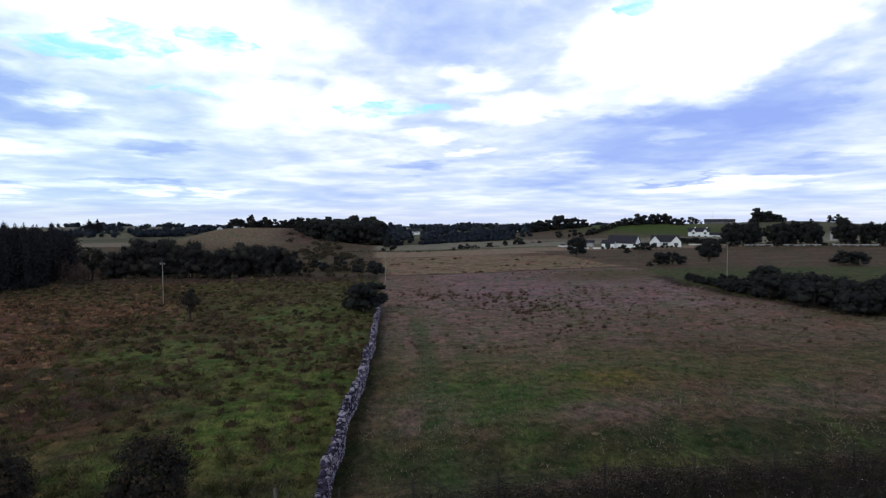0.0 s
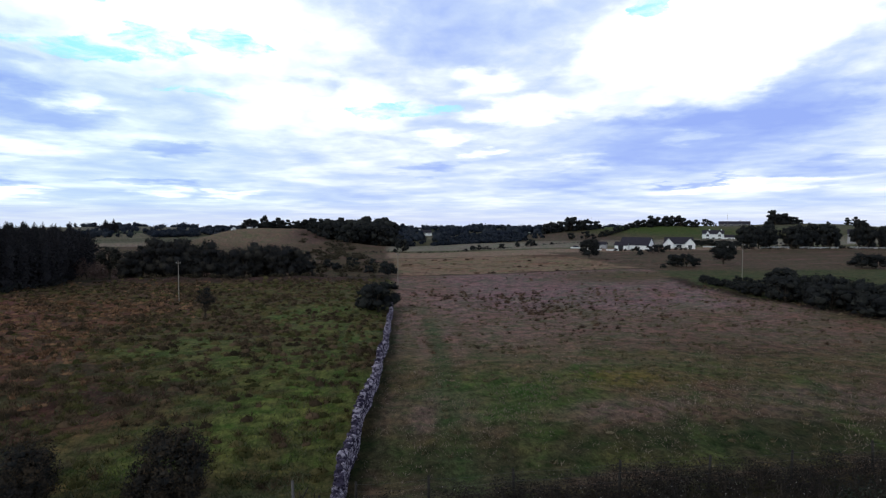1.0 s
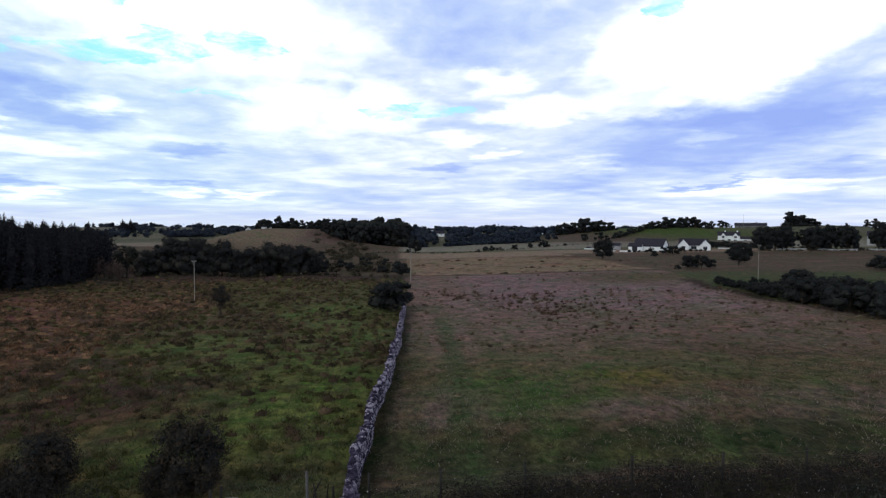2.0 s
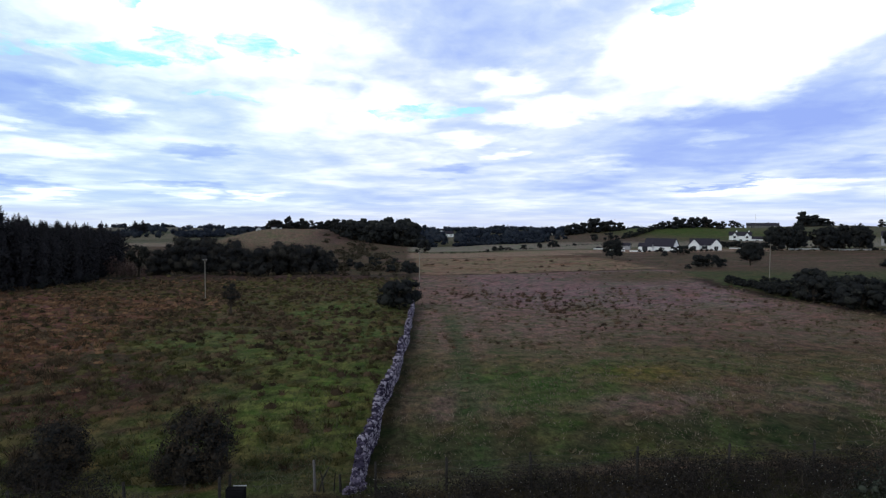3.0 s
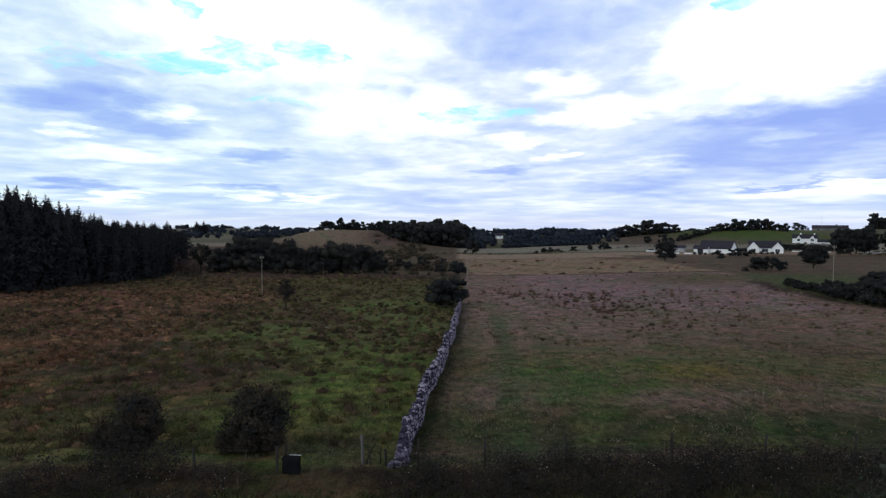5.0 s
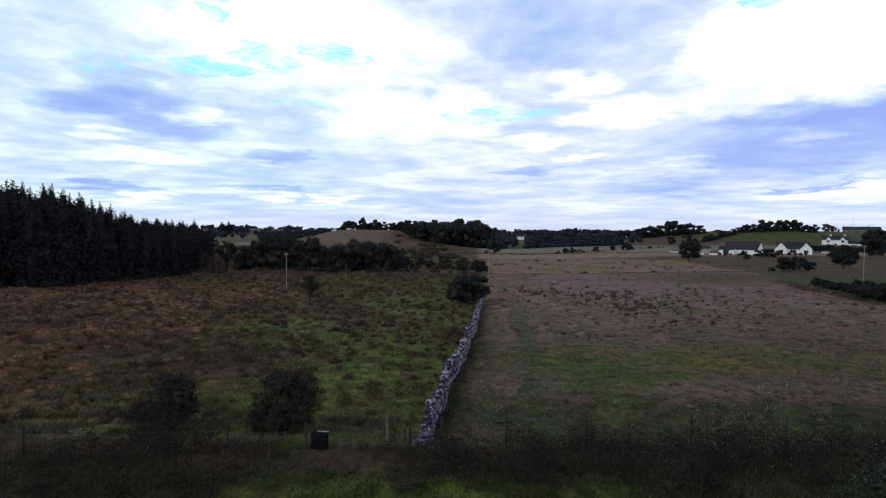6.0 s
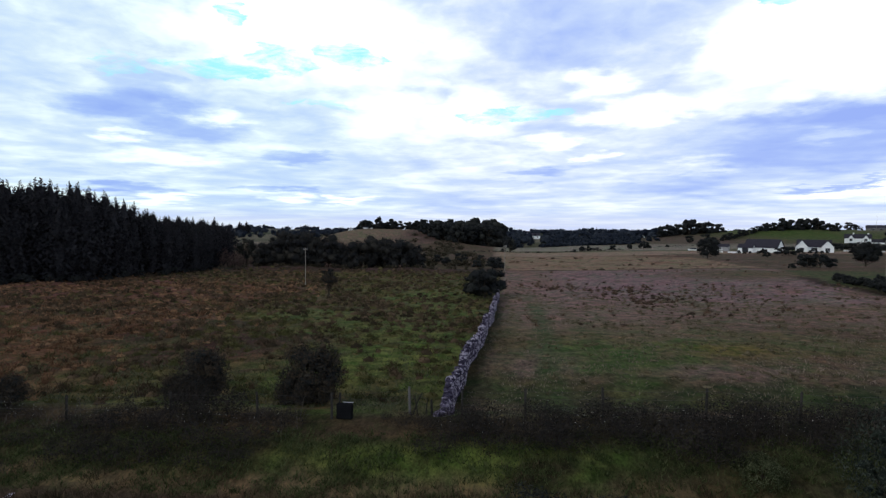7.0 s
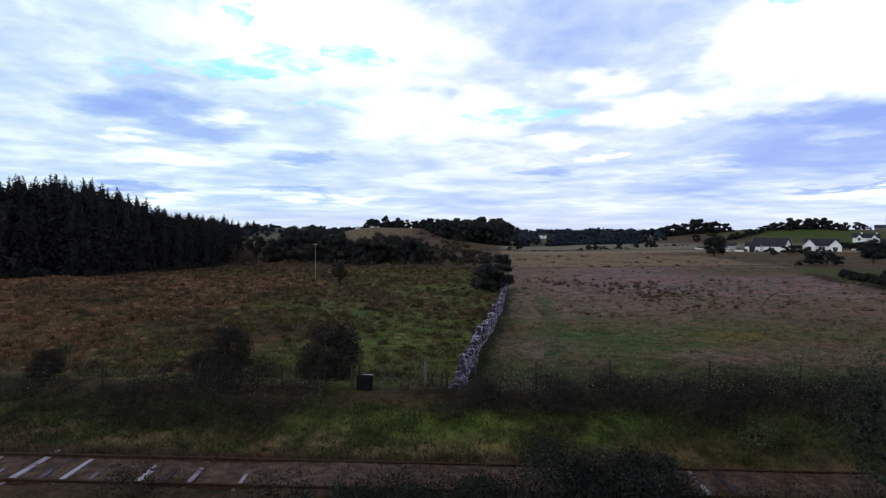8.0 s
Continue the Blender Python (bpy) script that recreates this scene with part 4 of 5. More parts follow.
# row behind the tan field
row_tree = Kind("row_tree", "dark tall tree in a row behind the pale field", "tree", "trees behind the pale field",
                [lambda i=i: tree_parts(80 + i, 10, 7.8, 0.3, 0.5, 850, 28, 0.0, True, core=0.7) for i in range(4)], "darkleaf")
k = 0
for x0, x1, n, big in ((152.0, 167.6, 10, 1.04), (171.8, 195.0, 14, 1.07), (203.6, 208.0, 4, 1.22), (214.5, 250.0, 18, 1.12)):
    for i in range(n):
        row_tree.set(k, at(x0 + (x1 - x0) * i / (n - 1), 219.5 - 0.08 * (x0 - 152) + rnd.uniform(-2.5, 2.5), rnd.uniform(0.84, 0.98), rnd.uniform(0, 6.28), 0.1, big * rnd.uniform(1.08, 1.22)))
        k += 1
for i in range(9):
    spruce.set(i, at(228 + 5 * i, 205 + rnd.uniform(-3, 3), rnd.uniform(0.62, 0.8), rnd.uniform(0, 6.28)), "dark conifer in a shelter belt")
# field trees and hedges on the east side
lone = Kind("field_tree", "lone round-headed tree beside the field", "tree", "",
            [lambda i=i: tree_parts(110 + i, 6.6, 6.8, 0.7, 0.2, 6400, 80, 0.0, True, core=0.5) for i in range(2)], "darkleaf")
lone.set(0, at(64.5, 164, 1.0, 0))
lone.set(1, at(93, 141, 1.0, 1))
for x, y, s in ((121, 127, 1.15), (125, 127, 1.1), (72, 95, .66), (73.5, 93, .95), (73, 89, .76), (72.5, 86, .8), (72, 82.5, .78), (73, 79, .84), (72, 75.5, .82), (74, 72, .9), (68, 78, .9), (75, 70, 1.1), (78, 64, 1.1), (62.5, 70, .8), (64, 62, .8), (67, 58, .9), (70, 66, 1.0), (72, 74, .9)):
    shrub.set(rnd.randrange(4), at(x, y, s, rnd.uniform(0, 6.28), 0.1, 0.8))
for x, y, s in ((74.4, 132, .8), (77.4, 132.3, .92), (80.8, 134, .55), (69.5, 129, .3)):
    shrub.set(rnd.randrange(4), at(x, y, s, rnd.uniform(0, 6.28), 0.1, 0.95))
for i in range(26):
    t = i / 25
    y = 112 - 56 * t
    if t < 0.62:
        continue
    shrub.set(i, at(float(ditch_x(y)) + 3 + 4 * math.sin(i * 2.1), y + rnd.uniform(-1, 1), (1.05 if t < 0.75 else 0.9) * rnd.uniform(0.8, 1.1), rnd.uniform(0, 6.28)))
for x, y, s in ((101.5, 196, .8), (104.3, 197, .8), (87.5, 177, .5), (117, 214, .5), (104, 214, .5), (152, 215, .5)):
    far_shrub.set(rnd.randrange(4), at(x, y, s, rnd.uniform(0, 6.28)))
for x, y, s in ((66, 96, .35), (64.5, 91, .45), (63.5, 86, .55), (63.8, 81, .6), (63.5, 77, .6), (67, 84, .6), (60.5, 66, .5), (62, 58, .55), (66, 52, .6)):
    shrub.set(rnd.randrange(4), at(x, y, s, rnd.uniform(0, 6.28)), "dark bush along the field ditch")
for i in range(30):
    y = 97 - 42 * i / 29
    shrub.set(i, at(float(ditch_x(y)) + 2.2 + rnd.uniform(-0.8, 1.4), y, rnd.uniform(0.3, 0.46) + 0.2 * float(step(90, 78, y)), rnd.uniform(0, 6.28), 0.15), "dark bush along the field ditch")
for i in range(18):
    far_shrub.set(i, at(142 + 1.6 * i + rnd.uniform(-0.5, 0.5), 246 - 0.35 * i, rnd.uniform(0.62, 0.78), rnd.uniform(0, 6.28), 0.2), "clipped dark garden hedge before the white house")
for i in range(34):
    far_shrub.set(i, at(162 + 2.3 * i + rnd.uniform(-0.6, 0.6), 219 - 0.1 * i, rnd.uniform(0.3, 0.5), rnd.uniform(0, 6.28), 0.2), "dark undergrowth at the foot of the tree row")
for i in range(16):
    far_shrub.set(i, at(95 + 2.2 * i + rnd.uniform(-0.5, 0.5), 213 + 0.15 * i + rnd.uniform(-1, 1), rnd.uniform(0.2, 0.34), rnd.uniform(0, 6.28), 0.2), "low dark hedge along the bungalow gardens")
# hedge across the valley: a low line, with round shrubs standing in it
def hedge_line(x):
    return float(np.interp(x, [-10, 33, 80, 130], [236, 237, 277, 300]))


for i in range(84):
    x = -6 + 1.5 * i + rnd.uniform(-0.6, 0.6)
    low_hedge.set(i, at(x, hedge_line(x) + rnd.uniform(-0.8, 0.8), rnd.uniform(0.10, 0.24), rnd.uniform(0, 6.28), 0.1, 0.9))
for x, s, tall in ((9, .5, .9), (39.5, .4, .9), (43.4, .6, 1.0), (46.6, .6, 1.05), (50.6, .5, .8), (53, .3, .8), (59.4, .62, 1.0), (69, .55, 1.3), (77.8, .86, 1.1), (80.5, .5, 1.0), (91, .35, 1.0)):
    far_shrub.set(rnd.randrange(4), at(x, hedge_line(x), s, rnd.uniform(0, 6.28), 0.15, tall), "round dark shrub in a valley hedge")


FARMS = ((62.5, 789), (53, 561), (159, 570), (240, 764))


def distant_woods():
    rng = np.random.RandomState(21)
    P, S = [], []
    # belts of trees: from x, y to x, y, depth, how many, size from, to
    for x0, y0, x1, y1, deep, n, s0, s1 in ((-300, 552, -150, 548, 30, 110, 5, 8), (-430, 905, -120, 890, 60, 110, 6, 10), (-330, 720, -170, 705, 30, 50, 5, 8),
                                            (-8, 318, 92, 328, 5, 100, 1.6, 3.6), (-8, 341, 108, 349, 7, 110, 2.0, 4.8), (34, 376, 112, 384, 14, 40, 3, 6.5), (5, 415, 130, 420, 30, 90, 4, 8), (0, 480, 190, 490, 50, 130, 5, 10),
                                            (20, 580, 260, 590, 50, 110, 5, 10), (-60, 720, 360, 730, 60, 150, 6, 11), (-120, 900, 520, 950, 80, 220, 6, 12),
                                            (-700, 1060, 900, 1060, 60, 240, 3, 9), (-200, 560, -100, 600, 40, 40, 5, 8)):
        t = rng.uniform(0, 1, n * 4)
        x, y = x0 + (x1 - x0) * t, y0 + (y1 - y0) * t + rng.normal(0, deep / 2, n * 4)
        keep = waves(x, y, 150, 31) + 0.9 * waves(x, y, 60, 32) + waves(x, y, 26, 33) + 0.6 * (x < -100) > np.where((y > 560) & (y < 800), 0.55, np.where((y > 365) & (y < 560), 0.45, -0.1))
        keep &= (bell(x, y, 206, 370, 60, 50) < 0.4) & (bell(x, y, 345, 400, 100, 90) < 0.4)
        for hx, hy in FARMS:
            keep &= (np.abs(x / y - hx / hy) * hy > 4) | (y > hy + 6)
        x, y = x[keep][:n], y[keep][:n]
        P.append(np.c_[x, y, height(x, y)])
        S.append((s0 + (s1 - s0) * (0.5 + 0.5 * np.clip(waves(x, y, 70, 34), -1, 1))) * rng.uniform(0.75, 1.15, len(x)))
    P, S = np.concatenate(P), np.concatenate(S)
    k = 22
    d = rng.normal(size=(len(P), k, 3))
    d /= np.linalg.norm(d, axis=2)[:, :, None]
    d *= rng.uniform(0.5, 1, (len(P), k, 1))
    c = P[:, None, :] + d * S[:, None, None] * (0.70, 0.70, 0.55) + (S * 0.40)[:, None, None] * np.array((0, 0, 1))
    coat = leaves(rng, c.reshape(-1, 3), 1.5, 0.8, out=d.reshape(-1, 3) + (0, 0, 0.2))
    P2, S2 = np.repeat(P, 2, 0), np.repeat(S, 2)
    heart = P2 + rng.normal(0, 0.25, P2.shape) * S2[:, None] * (1, 1, 0.35) + (S2 * 0.4)[:, None] * np.array((0, 0, 1))
    V, F = joined([lumps(rng, heart, S2 * rng.uniform(0.2, 0.42, len(P2)), 0.9, 0.35), coat])
    tagged(new("distant_woods", mesh_of("distant_woods", V, F, [M["hazeleaf"]], True)), "dark distant woods and hedgerows over the valley", "woodland", kind="stuff")


distant_woods()


# ---- the stone wall ----
def stone_mesh(seed):
    rng = np.random.RandomState(seed)
    bm = boxed(-0.5, 0.5, -0.5, 0.5, -0.5, 0.5)
    for v in bm.verts:
        v.co += Vector(rng.uniform(-0.13, 0.13, 3))
    bmesh.ops.bevel(bm, geom=list(bm.edges), offset=0.10, segments=1, affect="EDGES")
    for v in bm.verts:
        v.co += Vector(rng.uniform(-0.035, 0.035, 3))
    me = bpy.data.meshes.new("stone")
    bm.to_mesh(me)
    bm.free()
    me.materials.append(M["onestone"])
    return me


def wall_run(y):
    """Place, heading and height of the wall at y."""
    x = float(wall_x(y))
    h = 0.45 + 0.5 * min(1, max(0, (y - 19.4) / 1.6)) + 0.10 * math.sin(y * 0.9) + 0.06 * math.sin(y * 2.3 + 1)
    d = float(wall_x(y + 0.5) - wall_x(y - 0.5))
    return x, math.atan2(-d, 1.0), h


def stone_wall():
    rng = random.Random(8)
    wall = thing("stone_wall", Matrix(), "dry wall of loose grey limestone between two fields", "stone wall", kind="structure")
    shapes = [stone_mesh(200 + i) for i in range(12)]
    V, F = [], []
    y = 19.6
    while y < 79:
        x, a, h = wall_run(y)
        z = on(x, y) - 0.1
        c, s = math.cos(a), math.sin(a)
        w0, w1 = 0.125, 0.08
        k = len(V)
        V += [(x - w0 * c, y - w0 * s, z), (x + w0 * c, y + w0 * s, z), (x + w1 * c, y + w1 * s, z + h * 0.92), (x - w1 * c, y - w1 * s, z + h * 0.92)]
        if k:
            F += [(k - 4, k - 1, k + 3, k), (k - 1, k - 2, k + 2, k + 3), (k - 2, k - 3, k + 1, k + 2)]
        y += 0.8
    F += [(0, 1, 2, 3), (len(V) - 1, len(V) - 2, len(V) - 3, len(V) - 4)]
    # solid filler; its dark colour stands for shade in the gaps
    part("heart", (np.array(V), np.array(F)), M["core"], wall, "near-black filler giving the shade between the stones")
    places = []
    y = 19.35
    while y < 79:
        x, a, h = wall_run(y)
        z = on(x, y) - 0.06
        rows = max(2, int(round(h / (0.100 if y < 38 else 0.16))))
        pitch = 0.145 if y < 38 else 0.24
        for r in range(rows):
            half = 0.175 - 0.06 * r / rows
            for side in (-1, 1):
                yy = y + rng.uniform(-0.09, 0.09)
                xx = x + side * (half - 0.02) * math.cos(a)
                places.append((xx, yy, z + (r + 0.5) * h / rows, (rng.uniform(0.10, 0.17), pitch * rng.uniform(0.6, 1.1), h / rows * rng.uniform(0.65, 1.05)),
                               a + rng.uniform(-0.2, 0.2), rng.uniform(-0.15, 0.15)))
        if y < 19.7:
            for r in range(rows):
                places.append((x, y - 0.1, z + (r + 0.5) * h / rows, (0.30, 0.26, h / rows * 1.15), a + rng.uniform(-0.4, 0.4), 0.1))
        for j in (-1, 0, 1):
            places.append((x + (j * 0.088 + rng.uniform(-0.05, 0.05)) * math.cos(a), y + rng.uniform(-0.12, 0.12), z + h + rng.uniform(-0.05, 0.09),
                           (rng.uniform(0.07, 0.2), rng.uniform(0.08, 0.18), rng.uniform(0.05, 0.14)), rng.uniform(0, 3.14), rng.uniform(-0.35, 0.35)))
        y += pitch
    # stones that have rolled off the end
    for i in range(7):
        xx, yy = -1.25 + rng.uniform(-0.3, 0.25), 19.15 + rng.uniform(-0.3, 0.2)
        places.append((xx, yy, on(xx, yy) + 0.07, (rng.uniform(0.2, 0.34), rng.uniform(0.2, 0.3), 0.2), rng.uniform(0, 3), rng.uniform(-0.3, 0.3)))
    places.sort(key=lambda p: p[1])
    rest_v, rest_f, k = [], [], 0
    raw = []
    for me in shapes:
        co = np.array([v.co for v in me.vertices])
        me.calc_loop_triangles()
        raw.append((co, np.array([t.vertices for t in me.loop_triangles])))
    for i, (x, y, z, size, turn, tilt) in enumerate(places):
        m = Matrix.Translation((x, y, z)) @ Euler((tilt, tilt * 0.7, turn)).to_matrix().to_4x4() @ Matrix.Diagonal((*size, 1))
        j = rng.randrange(len(shapes))
        if i < 300:
            ob = new("stone", shapes[j])
            ob.parent = wall
            ob.matrix_basis = m
        else:
            mm = np.array(m)
            co, f = raw[j]
            rest_v.append(co @ mm[:3, :3].T + mm[:3, 3])
            rest_f.append(f + k)
            k += len(co)
    tagged(part("stonework", (np.concatenate(rest_v), np.concatenate(rest_f)), M["stone"], wall), kind="stuff")


# ---- poles, fences, trough ----
def utility_pole(x, y, tall, turn=0.0, arm=True):
    t = thing("utility_pole", Matrix.Translation((x, y, on(x, y, 0.3))) @ Matrix.Rotation(turn, 4, "Z"),
              "pale weathered wooden utility pole in a field", "pole", "utility poles")
    part("post", tube([(0, 0, 0), (0, 0, tall * 0.5), (0, 0, tall + 0.3)], [0.056, 0.05, 0.043], 10), M["pole"], t, smooth=True)
    if arm:
        part("crossarm", boxed(-0.32, 0.32, -0.15, -0.08, tall - 0.04, tall + 0.04, bevel=0.01), M["pole"], t)
        for sx in (-0.26, 0.26):
            part("insulator", tube([(sx, -0.12, tall + 0.05), (sx, -0.12, tall + 0.14), (sx, -0.12, tall + 0.2)], [0.03, 0.05, 0.03], 8), M["pale"], t, "pale porcelain insulator")
    return t


def fence(name, label, posts, tall, strands, lift=0.0):
    f = thing(name, Matrix(), label, "fence")
    rng = random.Random(len(posts) * 7 + 1)
    tops = []
    for x, y, h in posts:
        z = on(x, y)
        r = 0.05 if abs(x + 2.62) < 0.01 else 0.046
        lean = (rng.uniform(-0.05, 0.05), rng.uniform(-0.05, 0.05))
        part("post", tube([(x, y, z - 0.3), (x + lean[0] * 0.5, y + lean[1] * 0.5, z + h * 0.5), (x + lean[0], y + lean[1], z + h), (x + lean[0], y + lean[1], z + h + 0.02)],
                          [r * 1.1, r, r * 0.95, r * 0.3], 8), M["bleached" if abs(x + 2.62) < 0.01 else "post"], f)
        tops.append((x, y, z, h))
    for s in range(strands):
        pts = []
        for (x0, y0, z0, h0), (x1, y1, z1, h1) in zip(tops, tops[1:]):
            for k in range(4):
                t = k / 4
                u = 0.94 - 0.24 * s
                pts.append((x0 + (x1 - x0) * t, y0 + (y1 - y0) * t - 0.06, z0 + (z1 - z0) * t + u * (h0 + (h1 - h0) * t) - 0.05 * math.sin(math.pi * t)))
        part("wire", tube(pts, [0.0035] * len(pts), 4), M["wire"], f)
    return f


def trough():
    x, y = -4.98, 18.5
    t = thing("water_trough", Matrix.Translation((x, y, on(x, y) - 0.02)) @ Matrix.Rotation(-0.06, 4, "Z"), "black box-shaped trough with a pale strip beside the fence", "trough")
    part("tank", boxed(-0.30, 0.30, -0.13, 0.13, 0, 0.56, bevel=0.04), M["black"], t)
    bm = bmesh.new()
    box(bm, -0.12, 0.305, 0.10, 0.135, 0.585, 0.605)
    part("rim", bm, M["pale"], t, "pale grey strip along the rim")
    part("lid", boxed(-0.292, 0.292, -0.121, 0.098, 0.55, 0.58, bevel=0.005), M["black"], t)


# ---- railway ----
def far_rail(x):
    return 13.2 + 0.05 * x


def railway():
    turn = math.atan(0.05)
    track = thing("railway_track", Matrix(), "disused overgrown railway with rusted rails and bleached sleepers", "railway", kind="structure")
    prof = [(-0.07, 0), (0.07, 0), (0.07, 0.015), (0.012, 0.035), (0.012, 0.105), (0.036, 0.12), (0.036, 0.145), (0.028, 0.152), (-0.028, 0.152), (-0.036, 0.145), (-0.036, 0.12),
            (-0.012, 0.105), (-0.012, 0.035), (-0.07, 0.015)]
    for off in (0.0, -1.67):
        V, F, n = [], [], len(prof)
        xs = np.linspace(-60, 60, 61)
        for i, x in enumerate(xs):
            yc = far_rail(x) + off
            V += [(x, yc + a, b - 0.065) for a, b in prof]
            if i:
                F += [((i - 1) * n + j, (i - 1) * n + (j + 1) % n, i * n + (j + 1) % n, i * n + j) for j in range(n)]
        part("rail", (np.array(V), np.array(F)), M["rust"], track, "rusty steel rail")
    rng = random.Random(3)
    shapes = []
    for i in range(5):
        hw = (0.085, 0.06, 0.075, 0.05, 0.08)[i]
        bm = boxed(-hw, hw, -1.3, 1.3, -0.13, 0.0)
        bmesh.ops.subdivide_edges(bm, edges=[e for e in bm.edges if abs(e.verts[0].co.y - e.verts[1].co.y) > 1], cuts=5)
        for v in bm.verts:
            v.co += Vector((rng.uniform(-0.02, 0.02), rng.uniform(-0.02, 0.02), rng.uniform(-0.012, 0.008)))
        me = bpy.data.meshes.new("sleeper")
        bm.to_mesh(me)
        bm.free()
        me.materials.append(M["sleeper"])
        shapes.append(me)
    for k in range(-30, 52):
        x = -9.05 + 0.705 * k
        if (x > -6.5 and k not in (21, 22)) or k in (-2, 2):
            continue
        ob = new("sleeper", shapes[k % 5])
        ob.parent = track
        ob.matrix_basis = pose(x, far_rail(x) - 0.835, -0.03 + (0.012, -0.006, 0.01, -0.016, 0.014, -0.012)[k % 6] + (0.075 if k > 20 else 0.0) + rng.uniform(-0.01, 0.008), rng.uniform(-0.8, 0.8), rng.uniform(-1, 1), math.degrees(turn) + rng.uniform(-2.5, 2.5))
    # ballast bed under the track
    xs, ws = np.linspace(-60, 60, 241), np.linspace(-1.78, 0.09, 13)
    r2 = np.random.RandomState(4)
    V = [(x, far_rail(x) + w, -0.065 + r2.uniform(-0.02, 0.02) + 0.05 * float(step(-7.5, -4.5, x)) + 0.040 * float(step(-0.85, -0.50, w + 0.26 * waves(x, w, 1.3, 52)))) for x in xs for w in ws]
    F = [(i * 13 + j, (i + 1) * 13 + j, (i + 1) * 13 + j + 1, i * 13 + j + 1) for i in range(240) for j in range(12)]
    part("ballast", (np.array(V), np.array(F)), M["ballast"], track, "brown silted ballast")


# ---- houses ----
def gable_block(bm_w, bm_r, x0, x1, y0, y1, eaves, ridge, along="x", over=0.25, thick=0.16):
    """Walls with gables into one bmesh, roof slabs into another."""
    def prism(bm, pts, a, b, axis):
        A = [bm.verts.new((a, p, q) if axis == "x" else (p, a, q)) for p, q in pts]
        B = [bm.verts.new((b, p, q) if axis == "x" else (p, b, q)) for p, q in pts]
        bm.faces.new(A)
        bm.faces.new(B[::-1])
        for i in range(len(pts)):
            j = (i + 1) % len(pts)
            bm.faces.new((A[i], B[i], B[j], A[j]))
    if along == "x":
        lo, hi, a, b = y0, y1, x0, x1
    else:
        lo, hi, a, b = x0, x1, y0, y1
    mid = (lo + hi) / 2
    prism(bm_w, [(lo, -0.6), (hi, -0.6), (hi, eaves), (mid, ridge), (lo, eaves)], a, b, along)
    s = (ridge - eaves) / (mid - lo)
    for sgn, edge in ((-1, lo), (1, hi)):
        e = edge + sgn * over
        ze = eaves - s * over
        prism(bm_r, [(e, ze + 0.02), (mid, ridge + 0.02), (mid, ridge + thick), (e, ze + thick)], a - over, b + over, along)


def window(parent, x, y, z, w, h):
    win = part("window", boxed(x - w / 2, x + w / 2, y - 0.05, y + 0.03, z, z + h), M["pane"], parent, "dark window")
    bm = bmesh.new()
    for a in ((x - w / 2 - 0.06, x - w / 2, z - 0.06, z + h + 0.06), (x + w / 2, x + w / 2 + 0.06, z - 0.06, z + h + 0.06),
              (x - w / 2, x + w / 2, z + h, z + h + 0.06), (x - w / 2, x + w / 2, z - 0.06, z), (x - 0.03, x + 0.03, z, z + h)):
        box(bm, a[0], a[1], y - 0.08, y + 0.02, a[2], a[3])
    part("frame", bm, M["railing"], win)
    return win


def house(x, y, turn, blocks, windows, label, wall="render", roof="slate", chimneys=(), doors=(), lift=0.0):
    h = thing("house", Matrix.Translation((x, y, on(x, y) + lift)) @ Matrix.Rotation(radians(turn), 4, "Z"), label, "house", "houses")
    for i, b in enumerate(blocks):
        bw, br = bmesh.new(), bmesh.new()
        gable_block(bw, br, *b)
        part("wall", bw, M[wall], h)
        r = part("roof", br, M[roof], h)
        roof_ob = r if i == 0 else roof_ob
    for cx, cy, cz in chimneys:
        part("chimney", boxed(cx - 0.35, cx + 0.35, cy - 0.3, cy + 0.3, cz - 1.2, cz + 0.9, bevel=0.03), M[wall], roof_ob)
    for w in windows:
        window(h, *w)
    for dx, dy, w, hh in doors:
        part("door", boxed(dx - w / 2, dx + w / 2, dy - 0.06, dy + 0.02, 0, hh), M["pane"], h, "dark door")
    return h


def car(x, y, turn, label):
    c = thing("car", Matrix.Translation((x, y, on(x, y))) @ Matrix.Rotation(radians(turn), 4, "Z"), label, "car", "cars in the yard")
    body = boxed(-2.1, 2.1, -0.85, 0.85, 0.3, 0.85, bevel=0.14)
    part("body", body, M["railing"], c)
    part("cabin", boxed(-1.2, 1.1, -0.75, 0.75, 0.83, 1.42, bevel=0.22), M["pane"], c, "dark glazed cabin")
    for sx in (-1.3, 1.3):
        for sy in (-0.8, 0.8):
            part("wheel", tube([(sx, sy - 0.1, 0.31), (sx, sy + 0.1, 0.31)], [0.31, 0.31], 10), M["black"], c)


